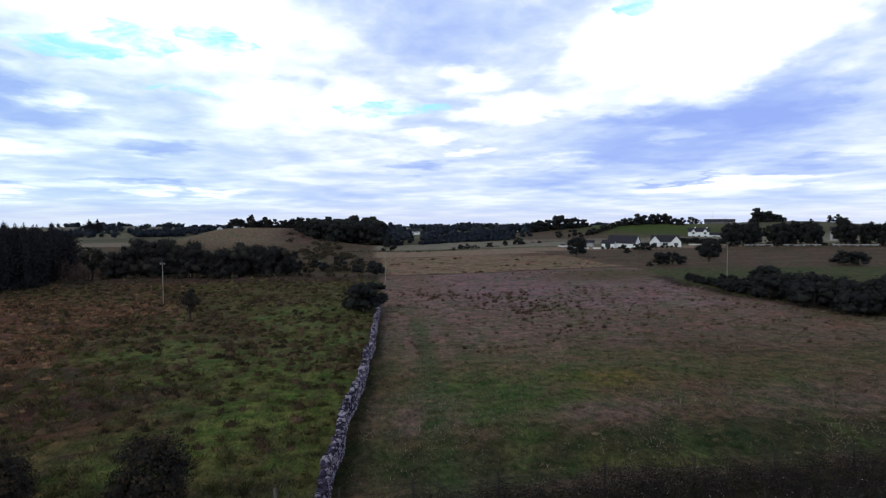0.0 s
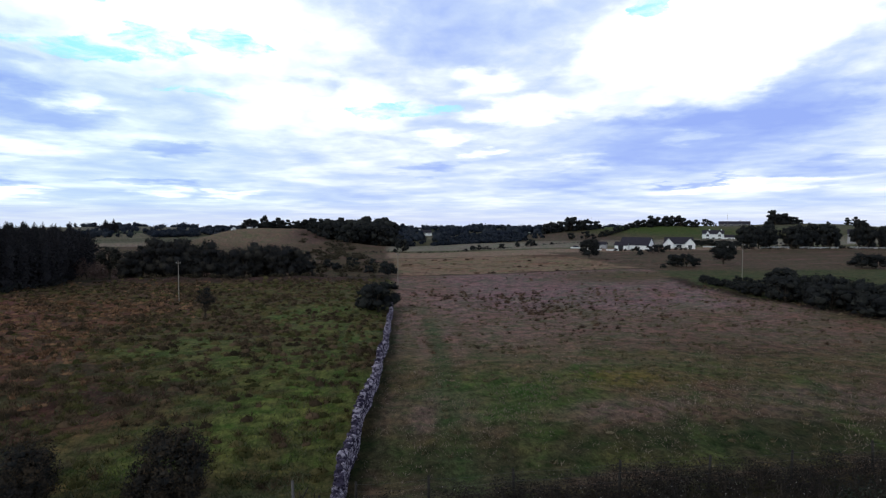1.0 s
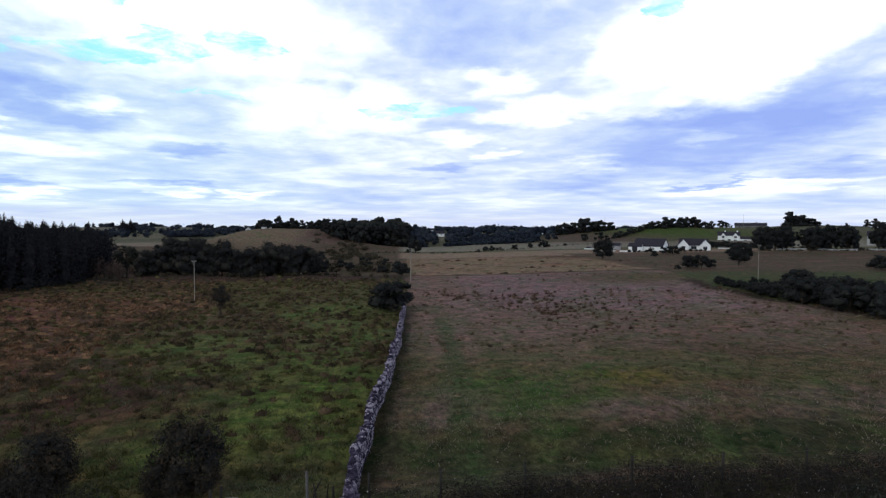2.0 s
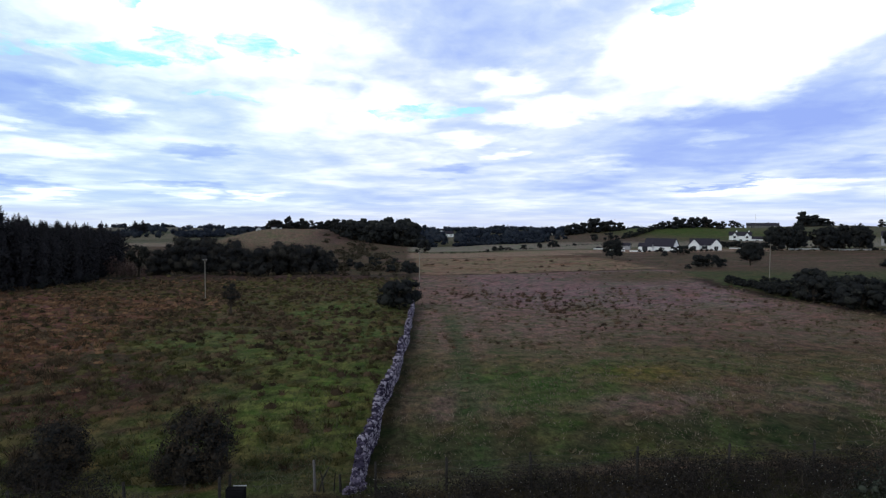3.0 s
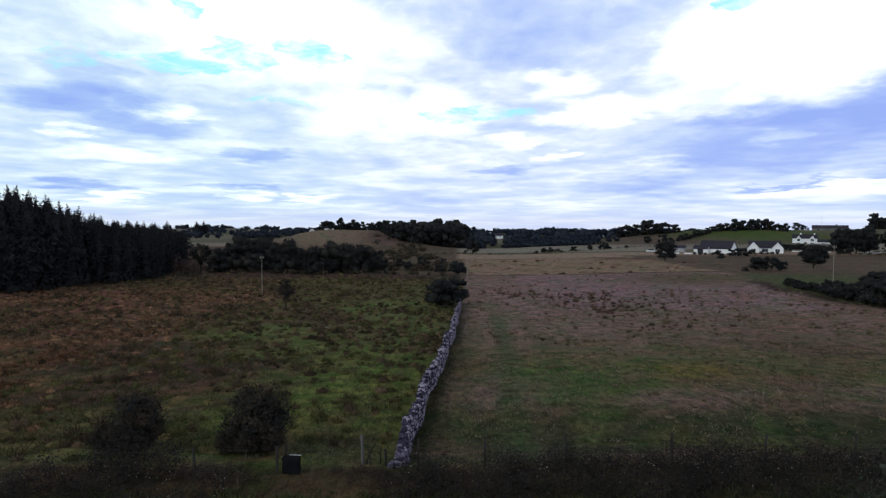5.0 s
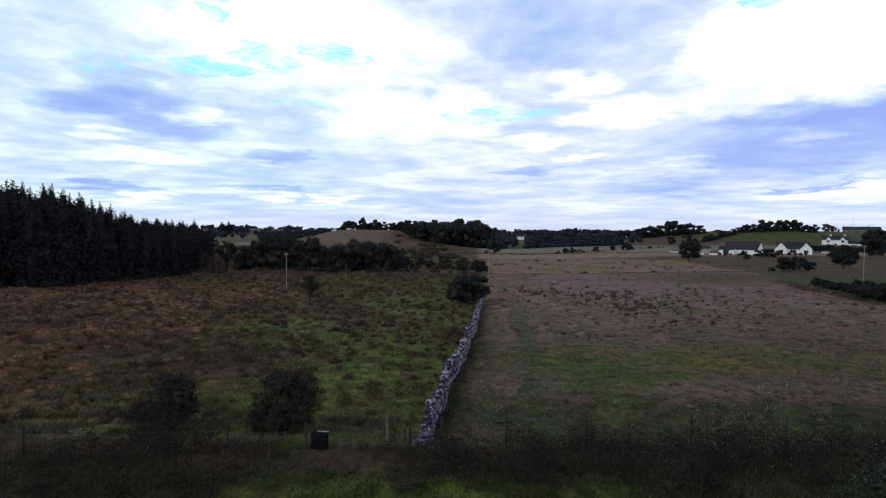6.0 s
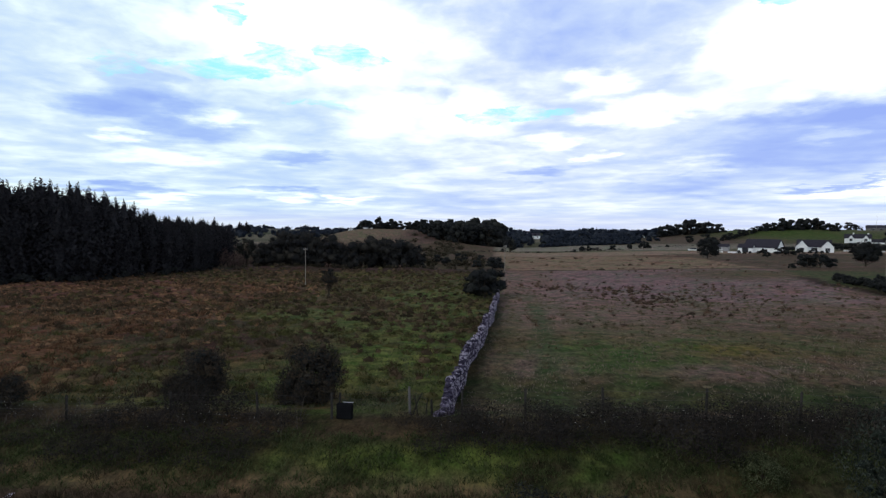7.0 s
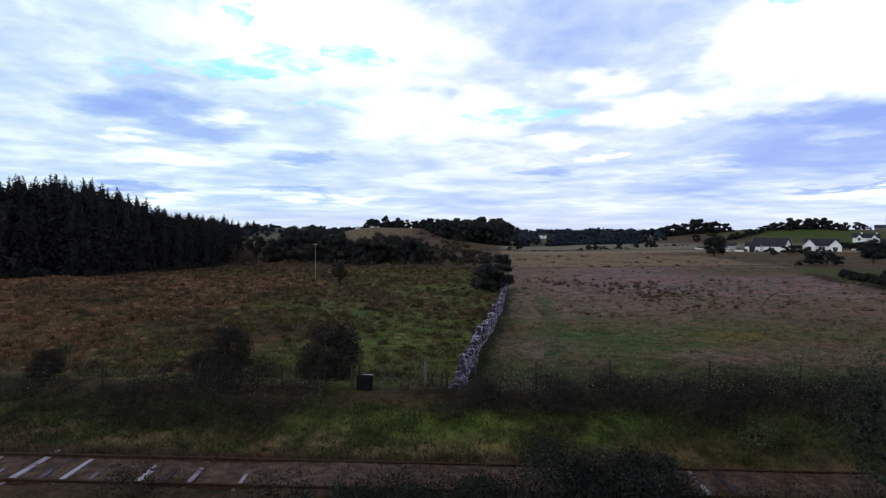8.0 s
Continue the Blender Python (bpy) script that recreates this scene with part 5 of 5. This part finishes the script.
def houses():
    house(110, 226, -45, [(-6, 6, -3.8, 3.8, 2.35, 5.3, "x"), (-7.5, -2, -5.4, -3.0, 2.2, 3.4, "x")],
          [(1.2, -3.62, 0.9, 1.5, 1.2), (4.2, -3.62, 0.9, 1.5, 1.2)], "long white bungalow with a dark slate roof", doors=((-4.8, -5.42, 2.2, 2.1),), lift=-0.4)
    house(130, 228, -27, [(-5.6, 5.6, -1.5, 5, 2.5, 5.1, "x"), (-6.2, -2.2, -4.2, 2, 2.6, 4.9, "y"), (2.2, 6.2, -4.2, 2, 2.6, 4.9, "y")],
          [(-4.2, -4.22, 0.9, 1.5, 1.2), (4.2, -4.22, 0.9, 1.5, 1.2), (0, -1.52, 0.8, 2.0, 1.3)], "white bungalow with two gables to the field", lift=-0.6)
    house(209, 325, -32, [(-7, 5, -3, 3, 4.6, 6.8, "x"), (-5.4, -2.6, -3.8, 0, 4.3, 6.2, "y"), (1.2, 4.0, -3.8, 0, 4.3, 6.2, "y"), (5, 11, -2.5, 2.5, 2.6, 4.0, "x")],
          [(-4, -3.82, 3.0, 1.3, 1.3), (2.6, -3.82, 3.0, 1.3, 1.3), (-4, -3.82, 0.8, 1.6, 1.3), (2.6, -3.82, 0.8, 1.6, 1.3), (-0.7, -3.02, 0.8, 1.3, 1.6), (8, -2.52, 0.8, 1.8, 1.2)],
          "two-storey white house with gabled dormers and a low wing", chimneys=((-3, 0, 6.6), (3.6, 0, 6.6)), lift=-1.8)
    house(284, 416, -34, [(-11, 11, -4, 4, 2.6, 4.6, "x")], [(-7, -4.02, 0.9, 2, 1.2), (-2, -4.02, 0.9, 2, 1.2), (4, -4.02, 0.9, 2, 1.2), (8, -4.02, 0.9, 2, 1.2)],
          "long dark-walled bungalow on the hilltop", wall="darkrender", chimneys=((4, 0, 4.6),), lift=-0.9)
    house(252, 268, -44, [(-3.6, 3.6, -3, 3, 4.9, 7.2, "x")], [(-1.8, -3.02, 3.0, 1.4, 1.2), (1.8, -3.02, 3.0, 1.4, 1.2), (-1.8, -3.02, 0.8, 1.4, 1.3), (1.8, -3.02, 0.8, 1.4, 1.3)],
          "two-storey grey house among dark trees", wall="greyrender")
    house(97, 238, -30, [(-4.5, 4.5, -2.5, 2.5, 1.9, 2.9, "x")], [(1.5, -2.52, 0.8, 1.2, 0.8)], "low grey shed in the yard", wall="greyrender")
    house(-86.5, 364, 12, [(-1.7, 1.7, -3, 3, 2.2, 3.6, "y")], [(0, -3.02, 0.9, 0.8, 1.0)], "small white gabled cottage on the shoulder of the knoll")
    house(-72.3, 349.5, 8, [(-2.9, 2.9, -1.2, 1.2, 1.9, 2.3, "x")], [(1.4, -1.22, 1.2, 0.7, 0.5)], "long low white farm shed before the knoll wood", lift=-0.9)
    for (x, y), t in zip(FARMS, (10, -10, -20, -5)):
        house(x, y, t, [(-4.2, 4.2, -2.8, 2.8, 2.6, 5.0, "x")], [(-2, -2.82, 0.8, 1.1, 1.1), (2, -2.82, 0.8, 1.1, 1.1)], "small white distant farmhouse among trees", lift=1.0)
    car(93, 232, 20, "white car parked in the yard")
    car(90, 228, 10, "silver car parked in the yard")
    car(87, 236, -30, "pale car parked beside the road")
    car(98, 236, 60, "white van-like car parked by the bungalow")


def garden_wall(name, label, runs, tall):
    """Low rendered wall with a coping, run by run."""
    w = thing(name, Matrix(), label, "wall")
    for x0, y0, x1, y1 in runs:
        n = Vector((y0 - y1, x1 - x0)).normalized() * 0.12
        bm, cap = bmesh.new(), bmesh.new()
        for b, z0, z1, k in ((bm, -0.4, tall, 1.0), (cap, tall + 0.004, tall + 0.09, 1.4)):
            g = min(on(x0, y0), on(x1, y1))
            v = [b.verts.new((x + sgn * n.x * k, y + sgn * n.y * k, g + z)) for z in (z0, z1) for x, y, sgn in ((x0, y0, -1), (x1, y1, -1), (x1, y1, 1), (x0, y0, 1))]
            for f in ((3, 2, 1, 0), (4, 5, 6, 7), (0, 1, 5, 4), (1, 2, 6, 5), (2, 3, 7, 6), (3, 0, 4, 7)):
                b.faces.new([v[i] for i in f])
        part("wall", bm, M["render"], w)
        part("coping", cap, M["railing"], w)


def white_railing():
    w = thing("white_paling", Matrix(), "low white rail fence under dark trees", "fence")
    for i in range(14):
        x0 = 160 + 4.2 * i
        if i in (3, 8):
            continue
        y = 217.5 - 0.1 * (x0 - 160)
        z = on(x0, y)
        for k in range(2):
            part("rail", boxed(x0, x0 + 3.9, y - 0.04, y + 0.04, z + 0.28 + 0.36 * k, z + 0.44 + 0.36 * k, bevel=0.01), M["railing"], w)
        part("post", boxed(x0 + 3.92, x0 + 4.08, y - 0.08, y + 0.08, z - 0.3, z + 0.95, bevel=0.02), M["railing"], w)


utility_pole(-28.8, 88.2, 6.3, 0.3)
utility_pole(4.35, 104, 6.9, 0.2)
utility_pole(72.5, 104, 7.0, -0.3)
utility_pole(262, 392, 10, 0, False)
utility_pole(160, 402, 9, 0, False)
fence("post_and_wire_fence", "weathered wooden posts with sagging wire above brambles",
      [(-0.6, 18.9, 1.0), (1.75, 18.7, 1.1), (4.55, 18.5, 1.22), (8.2, 18.6, 1.25), (11.6, 18.9, 1.15), (15, 19.2, 1.1), (18.6, 19.5, 1.2), (22, 19.8, 1.2), (26, 20, 1.2)], 1.2, 4)
fence("wire_stock_fence", "old wooden posts with slack wire beside rough scrub",
      [(-26, 17.6, 0.9), (-20.5, 17.5, 0.9), (-15.2, 17.5, 0.9), (-11.4, 17.9, 1.0), (-8.2, 18.2, 1.0), (-5.45, 18.4, 0.95)], 1.0, 4)
fence("gap_fence", "leaning posts and wire closing a field gap", [(-5.3, 18.9, 0.85), (-2.62, 19.3, 1.05), (-1.75, 19.1, 0.6)], 1.0, 3)
def gap_rail():
    g = thing("leaning_rail", Matrix(), "thin broken sticks leaning in the field gap", "stick")
    for a, b in (((-2.55, 19.3, 0.05), (-2.15, 19.25, 0.85)), ((-2.3, 19.2, 0.05), (-2.45, 19.3, 0.7)), ((-2.0, 19.25, 0.0), (-1.95, 19.3, 0.6))):
        z = on(a[0], a[1])
        part("stick", tube([(a[0], a[1], a[2] + z - 0.2), ((a[0] + b[0]) / 2, (a[1] + b[1]) / 2 + 0.01, (a[2] + b[2]) / 2 + z), (b[0], b[1], b[2] + z)], [0.028, 0.025, 0.018], 6), M["post"], g)


gap_rail()
trough()


houses()
garden_wall("yard_wall", "low white wall along the bungalow yard", ((86, 224, 92, 220), (93.5, 219, 98, 216.5)), 0.45)
garden_wall("garden_wall", "low white garden wall before the hedge", ((146, 236, 151, 233.5), (152, 233, 158, 230)), 0.35)
white_railing()

# ---- bushes by the line ----
near_bush = Kind("hawthorn_bush", "dark hawthorn bush behind the fence, tinged russet", "bush", "bushes by the fence",
                 [lambda i=i: tree_parts(130 + i, 2.6, 2.7, 0.0, 0.104, 7600, 56, 0.0, True, 0.42, 0.3) for i in range(2)], "thorn")
near_bush.set(0, at(-7.1, 21.3, 1.1, 0.3))
near_bush.set(1, at(-12.0, 21.2, 1.0, 1.1))
near_bush.set(1, at(-18.2, 18.3, .6, 2.0))
near_bush.set(1, at(-7.9, 20.9, .5, 3.0))
near_bush.set(0, at(-12.9, 20.9, .5, 4.0))
for x, y, s in ((-6.5, 20.7, .5), (-7.3, 20.5, .45), (-11.5, 20.6, .5), (-12.2, 20.4, .5)):
    near_bush.set(1, at(x, y, s, 2.0 + x))
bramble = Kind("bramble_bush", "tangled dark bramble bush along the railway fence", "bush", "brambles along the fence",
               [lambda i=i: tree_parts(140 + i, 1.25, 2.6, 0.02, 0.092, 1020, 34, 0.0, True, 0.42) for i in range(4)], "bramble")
k = 0
for row, lift in ((16.2, 0.55), (17.0, 0.72), (17.9, 0.72), (18.8, 0.6)):
    for i in range(19):
        x = -1.0 + 1.45 * i + rnd.uniform(-0.4, 0.4)
        if row > 18.5 and x < 2:
            continue
        bramble.set(k, at(x, row + 0.07 * max(0, x) + rnd.uniform(-0.3, 0.3), rnd.uniform(0.8, 1.0), rnd.uniform(0, 6.28), 0.08, lift * (1.0 + 0.3 * math.sin(1.1 * x) * math.sin(0.47 * x + 1)) * rnd.uniform(0.8, 1.2)))
        k += 1
for row, n, lift in ((17.6, 13, 0.9), (16.2, 12, 0.85), (14.9, 11, 0.7)):
    for i in range(n):
        x = (-6.7 if row > 17 else -7.8) - 1.45 * i + rnd.uniform(-0.4, 0.4)
        low = 1.0 - 0.5 * float(step(-12.5, -15.0, x))
        bramble.set(k, at(x, row - 0.9 * (1 - low) + rnd.uniform(-0.4, 0.4), rnd.uniform(0.65, 1.0), rnd.uniform(0, 6.28), 0.08, lift * low * (1.0 + 0.35 * math.sin(1.0 * x + 0.6)) * rnd.uniform(0.85, 1.15)))
        k += 1
for x, y, s in ((-2.6, 18.0, .45), (-3.4, 18.4, .3), (6.9, 15.9, 1.1), (7.3, 15.5, .8), (-9.2, 10.3, .7), (-1.9, 17.7, .5), (-11.2, 18.9, 1.1), (-9.6, 18.6, .9)):
    bramble.set(k, at(x, y, s, rnd.uniform(0, 6.28), 0.08))
    k += 1
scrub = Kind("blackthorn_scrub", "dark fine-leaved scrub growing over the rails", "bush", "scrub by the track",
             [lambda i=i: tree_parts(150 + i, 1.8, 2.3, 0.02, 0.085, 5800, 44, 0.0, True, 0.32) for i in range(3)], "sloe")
for x, y, s in ((1.3, 10.2, 1.05), (2.6, 10.4, .8), (3.75, 10.5, 1.0), (3.1, 10.3, .95), (-0.3, 9.8, .75), (-1.8, 9.6, .7), (5.0, 9.6, .55), (7.4, 10.0, .5), (-3.2, 9.5, .6)):
    scrub.set(k, at(x, y, s, rnd.uniform(0, 6.28), 0.08))
    k += 1
willow = Kind("willow_bush", "grey-green willow bush beside the railway", "bush", "willows by the line",
              [lambda i=i: tree_parts(160 + i, 3.6, 3.4, 0.0, 0.074, 16000, 64, 0.0, True, 0.28, 0.16) for i in range(2)], "willow")
willow.set(0, at(9.85, 10.1, 1.1, 0.2, 0.1, 1.36))
willow.set(1, at(12.2, 11.0, 1.2, 1.2))
sallow = Kind("sallow_bush", "low pale-leaved shrub on the green verge", "bush", "",
              [lambda: tree_parts(170, 0.85, 1.7, 0.0, 0.07, 4200, 26, 0.0, True, 0.32)], "sallow")
sallow.set(0, at(8.4, 14.9, 1.0, 2.2))


# ---- grasses ----
def scatter(rng, n, x0, x1, y0, y1, keep):
    x, y = rng.uniform(x0, x1, n), y0 + (y1 - y0) * rng.uniform(0, 1, n)
    m = keep(x, y)
    x, y = x[m], y[m]
    return np.c_[x, y, height(x, y) - 0.01]


def sward(name, label, mat, roots, tall, width, lean, per, spread, seed):
    V, F = blades(np.random.RandomState(seed), roots, tall, width, lean, per, spread)
    tagged(new(name, mesh_of(name, V, F, [M[mat]])), label, "grass", kind="stuff")


def seen(x, y):
    """Inside the stretch of country that the camera faces."""
    return (np.abs(x - 0.03 * y) < 1.05 * (y + 6))


def grasses():
    rng = np.random.RandomState(77)
    left = lambda x, y: x < wall_x(y) - 0.5
    right = lambda x, y: (x > wall_x(y) + 0.5) & (x < ditch_x(y) + 1)
    # rush tussocks in the wet field, in colonies
    def colonies(n, x0, x1, y0, y1, members, wide, keep):
        px, py = rng.uniform(x0, x1, n), y0 + (y1 - y0) * rng.uniform(0, 1, n)
        m = rng.randint(2, members, n)
        x, y = np.repeat(px, m) + rng.normal(0, wide, m.sum()) * 1.5, np.repeat(py, m) + rng.normal(0, wide, m.sum())
        ok = keep(x, y)
        return np.c_[x[ok], y[ok], height(x[ok], y[ok]) - 0.02]

    def domes(name, label, mat, roots, wide, tall, width, per, seed, shaggy=45):
        """Tussocks; those nearer than shaggy are mostly loose blades."""
        g, near = np.random.RandomState(seed), roots[:, 1] < shaggy
        sets = [tussocks(g, roots[~near], wide[~near], tall[~near], width, per)] if (~near).any() else []
        if near.any():
            sets.append(tussocks(g, roots[near], wide[near] * 0.8, tall[near] * 0.75, width * 0.7, per * 3))
        V, F = joined(sets)
        tagged(new(name, mesh_of(name, V, F, [M[mat]], True)), label, "grass", kind="stuff")

    wet = lambda x, y: left(x, y) & seen(x, y) & (brown(x, y) * 0.8 < rng.uniform(0, 1, len(x)))
    r = colonies(1700, -68, 2, 20.5, 119, 9, 0.8, lambda x, y: wet(x, y) & (rushy(x, y) + 0.25 > rng.uniform(0, 1, len(x))))
    k = rng.uniform(0, 1, len(r)) ** 1.4
    domes("rush_tussocks", "dark brown-green rush tussocks in wet pasture", "rush", r, 0.14 + 0.42 * k, 0.12 + 0.30 * k, 0.020, 12, 1)
    r = colonies(900, -62, 2, 20.5, 119, 7, 1.2, wet)
    k = rng.uniform(0, 1, len(r)) ** 1.3
    domes("pasture_tussocks", "olive and straw grass tussocks in wet pasture", "olive", r, 0.16 + 0.46 * k, 0.09 + 0.24 * k, 0.020, 10, 13)
    r = colonies(1600, -90, 0, 20, 118, 8, 0.9, lambda x, y: left(x, y) & seen(x, y) & (brown(x, y) > rng.uniform(0, 1, len(x))))
    domes("moor_grass", "russet tufted moor grass", "redgrass", r, rng.uniform(0.16, 0.56, len(r)), rng.uniform(0.10, 0.30, len(r)), 0.022, 8, 2)
    r = colonies(420, -70, -6, 20, 112, 6, 0.7, lambda x, y: left(x, y) & seen(x, y) & (brown(x, y) > 0.4 * rng.uniform(0, 1, len(x))))
    domes("dark_rushes", "dark rush clumps among russet moor grass", "rush", r, rng.uniform(0.2, 0.55, len(r)), rng.uniform(0.16, 0.4, len(r)), 0.02, 14, 14)

    def thinning(n, x0, x1, keep):
        y = 19.5 / (1 - rng.uniform(0, 1, n) * (1 - 19.5 / 122))
        x = rng.uniform(x0, x1, n)
        ok = keep(x, y)
        return np.c_[x[ok], y[ok], height(x[ok], y[ok]) - 0.01]

    r = thinning(21000, -45, 3, lambda x, y: left(x, y) & seen(x, y) & (waves(x, y, 4, 45) + rng.normal(0, 0.4, len(x)) > 0.1))
    sward("pasture_grass", "short green pasture grass", "grass", r, rng.uniform(0.08, 0.2, len(r)), 0.02, 0.8, 6, 0.2, 3)
    r = thinning(27000, -2, 66, lambda x, y: right(x, y) & seen(x, y) & (step(21, 33, y) + 0.12 > rng.uniform(0, 1, len(x))) & (waves(x, y, 5, 46) + rng.normal(0, 0.4, len(x)) > 0.1))
    sward("hay_grass", "thin straw-coloured seeding grass", "hay", r, rng.uniform(0.05, 0.14, len(r)), 0.014, 0.6, 6, 0.25, 4)
    r = colonies(520, 0, 60, 23, 92, 7, 0.8, lambda x, y: right(x, y) & seen(x, y))
    k = rng.uniform(0, 1, len(r)) ** 1.8
    domes("field_tufts", "tan and olive tufts of coarse grass in the mown field", "tuft", r, 0.12 + 0.26 * k, 0.04 + 0.12 * k, 0.018, 7, 12, 60)
    # docks: loose drifts and a sprinkling between them
    drifts = ((18, 92, 5, 3, 60), (23, 84, 3.5, 4, 60), (22, 73, 2, 3, 34), (22, 57, 2, 1.5, 14), (28, 80, 7, 4, 40), (9, 96, 5, 5, 30), (40, 92, 10, 7, 40), (33, 64, 8, 6, 26))
    r = np.concatenate([np.c_[rng.normal(px, sx, n), rng.normal(py, sy, n)] for px, py, sx, sy, n in drifts] + [np.c_[rng.uniform(3, 62, 150), rng.uniform(44, 124, 150)]])
    r = r[right(r[:, 0], r[:, 1]) & (r[:, 1] < 125)]
    r = np.c_[r, height(r[:, 0], r[:, 1]) - 0.02]
    k = rng.uniform(0, 1, len(r)) ** 1.8
    domes("dock_stalks", "dark brown dock and rush clumps in the hay field", "dock", r, 0.07 + 0.34 * k, 0.07 + 0.26 * k, 0.020, 22, 5)
    # rough brown clumps in the straw field, thickest along its old furrows
    r = scatter(rng, 900, 6, 84, 129, 187, lambda x, y: (x > wall_x(y) + 1) & (x < 84 - 0.4 * (y - 129)) & (np.cos((y + 0.12 * x) * 0.42) + waves(x, y, 12, 64) + rng.normal(0, 0.4, len(x)) > 1.35))
    k = rng.uniform(0, 1, len(r)) ** 1.5
    domes("straw_field_clumps", "dark brown clumps of rough grass in the straw field", "dock", r, 0.25 + 0.65 * k, 0.12 + 0.30 * k, 0.03, 10, 17)
    r = scatter(rng, 9000, -30, 30, 13.3, 16.8, lambda x, y: (y > far_rail(x) + 0.2) & (waves(x, y, 3, 47) + rng.normal(0, 0.4, len(x)) > 0.0))
    sward("verge_grass", "rank green grass on the railway verge", "verge", r, rng.uniform(0.06, 0.18, len(r)), 0.014, 0.7, 8, 0.14, 6)
    r = scatter(rng, 1500, -26, 22, 13.5, 17.2, lambda x, y: (y > far_rail(x) + 0.3) & (waves(x, y, 2.2, 51) + rng.normal(0, 0.5, len(x)) > -0.1))
    k = rng.uniform(0, 1, len(r)) ** 1.5
    sward("verge_tussocks", "dull green grass tussocks on the railway verge", "verge", r, 0.07 + 0.17 * k, 0.013, 0.6, 22, 0.05 + 0.13 * k, 15)
    r = scatter(rng, 1600, -30, 30, 13.0, 16.0, lambda x, y: (y > far_rail(x) + 0.15) & (waves(x, y, 3.5, 48) + 0.4 * step(-4, -8, x) - 0.5 * step(13.8, 15.5, y) + rng.normal(0, 0.3, len(x)) > 0.3))
    sward("dry_verge_grass", "tall dry grass beside the rails", "rush", r, rng.uniform(0.15, 0.36, len(r)), 0.008, 0.5, 9, 0.12, 9)
    r = scatter(rng, 9000, -30, 30, 10.3, 13.7, lambda x, y: (waves(x, y, 4, 44) + 0.12 * x + 0.3 * rng.normal(size=len(x)) > -0.3) | (np.abs(y - far_rail(x) - 0.25) < 0.15))
    sward("track_weeds", "weeds and dry grass growing through the track", "rush", r, rng.uniform(0.10, 0.3, len(r)), 0.009, 0.5, 8, 0.1, 7)
    r = scatter(rng, 620, -6, 14, 9.2, 10.9, lambda x, y: y < far_rail(x) - 1.9 + 0.06 * x)
    tall = np.repeat(rng.uniform(0.35, 0.95, len(r)), 40)
    c = np.repeat(r, 40, 0) + np.c_[rng.normal(0, 0.11, (len(tall), 2)), tall * rng.uniform(0.05, 1, len(tall))]
    V, F = leaves(rng, c, 0.075, 0.45)
    tagged(new("tall_herbs", mesh_of("tall_herbs", V, F, [M["willow"]])), "tall green-grey herbs in front of the track", "herbs", kind="stuff")
    r = scatter(rng, 1200, -26, 26, 16.2, 19.0, lambda x, y: ((x > -1.2) | (x < -6.5)) & (waves(x, y, 2.5, 62) + rng.normal(0, 0.3, len(x)) > 0.1))
    sward("bramble_canes", "thin brown canes and dry stalks standing in the brambles", "cane", r, rng.uniform(0.35, 0.85, len(r)), 0.006, 0.5, 6, 0.2, 16)
    # pale seed heads over the brambles
    n = 1100
    x = rng.uniform(-24, 26, n)
    x = x[(x < -6) | (x > -1.5)]
    y = 17.2 + rng.normal(0, 0.6, len(x))
    z = height(x, y) + rng.uniform(0.35, 1.12, len(x)) * np.where(x > -2, 1, 0.8)
    V, F = leaves(rng, np.c_[x, y - 0.25, z], 0.024, 0.9)
    tagged(new("seed_heads", mesh_of("seed_heads", V, F, [M["seed"]])), "tiny pale seed heads and flowers over the brambles", "flowers", kind="stuff")


grasses()
railway()
stone_wall()
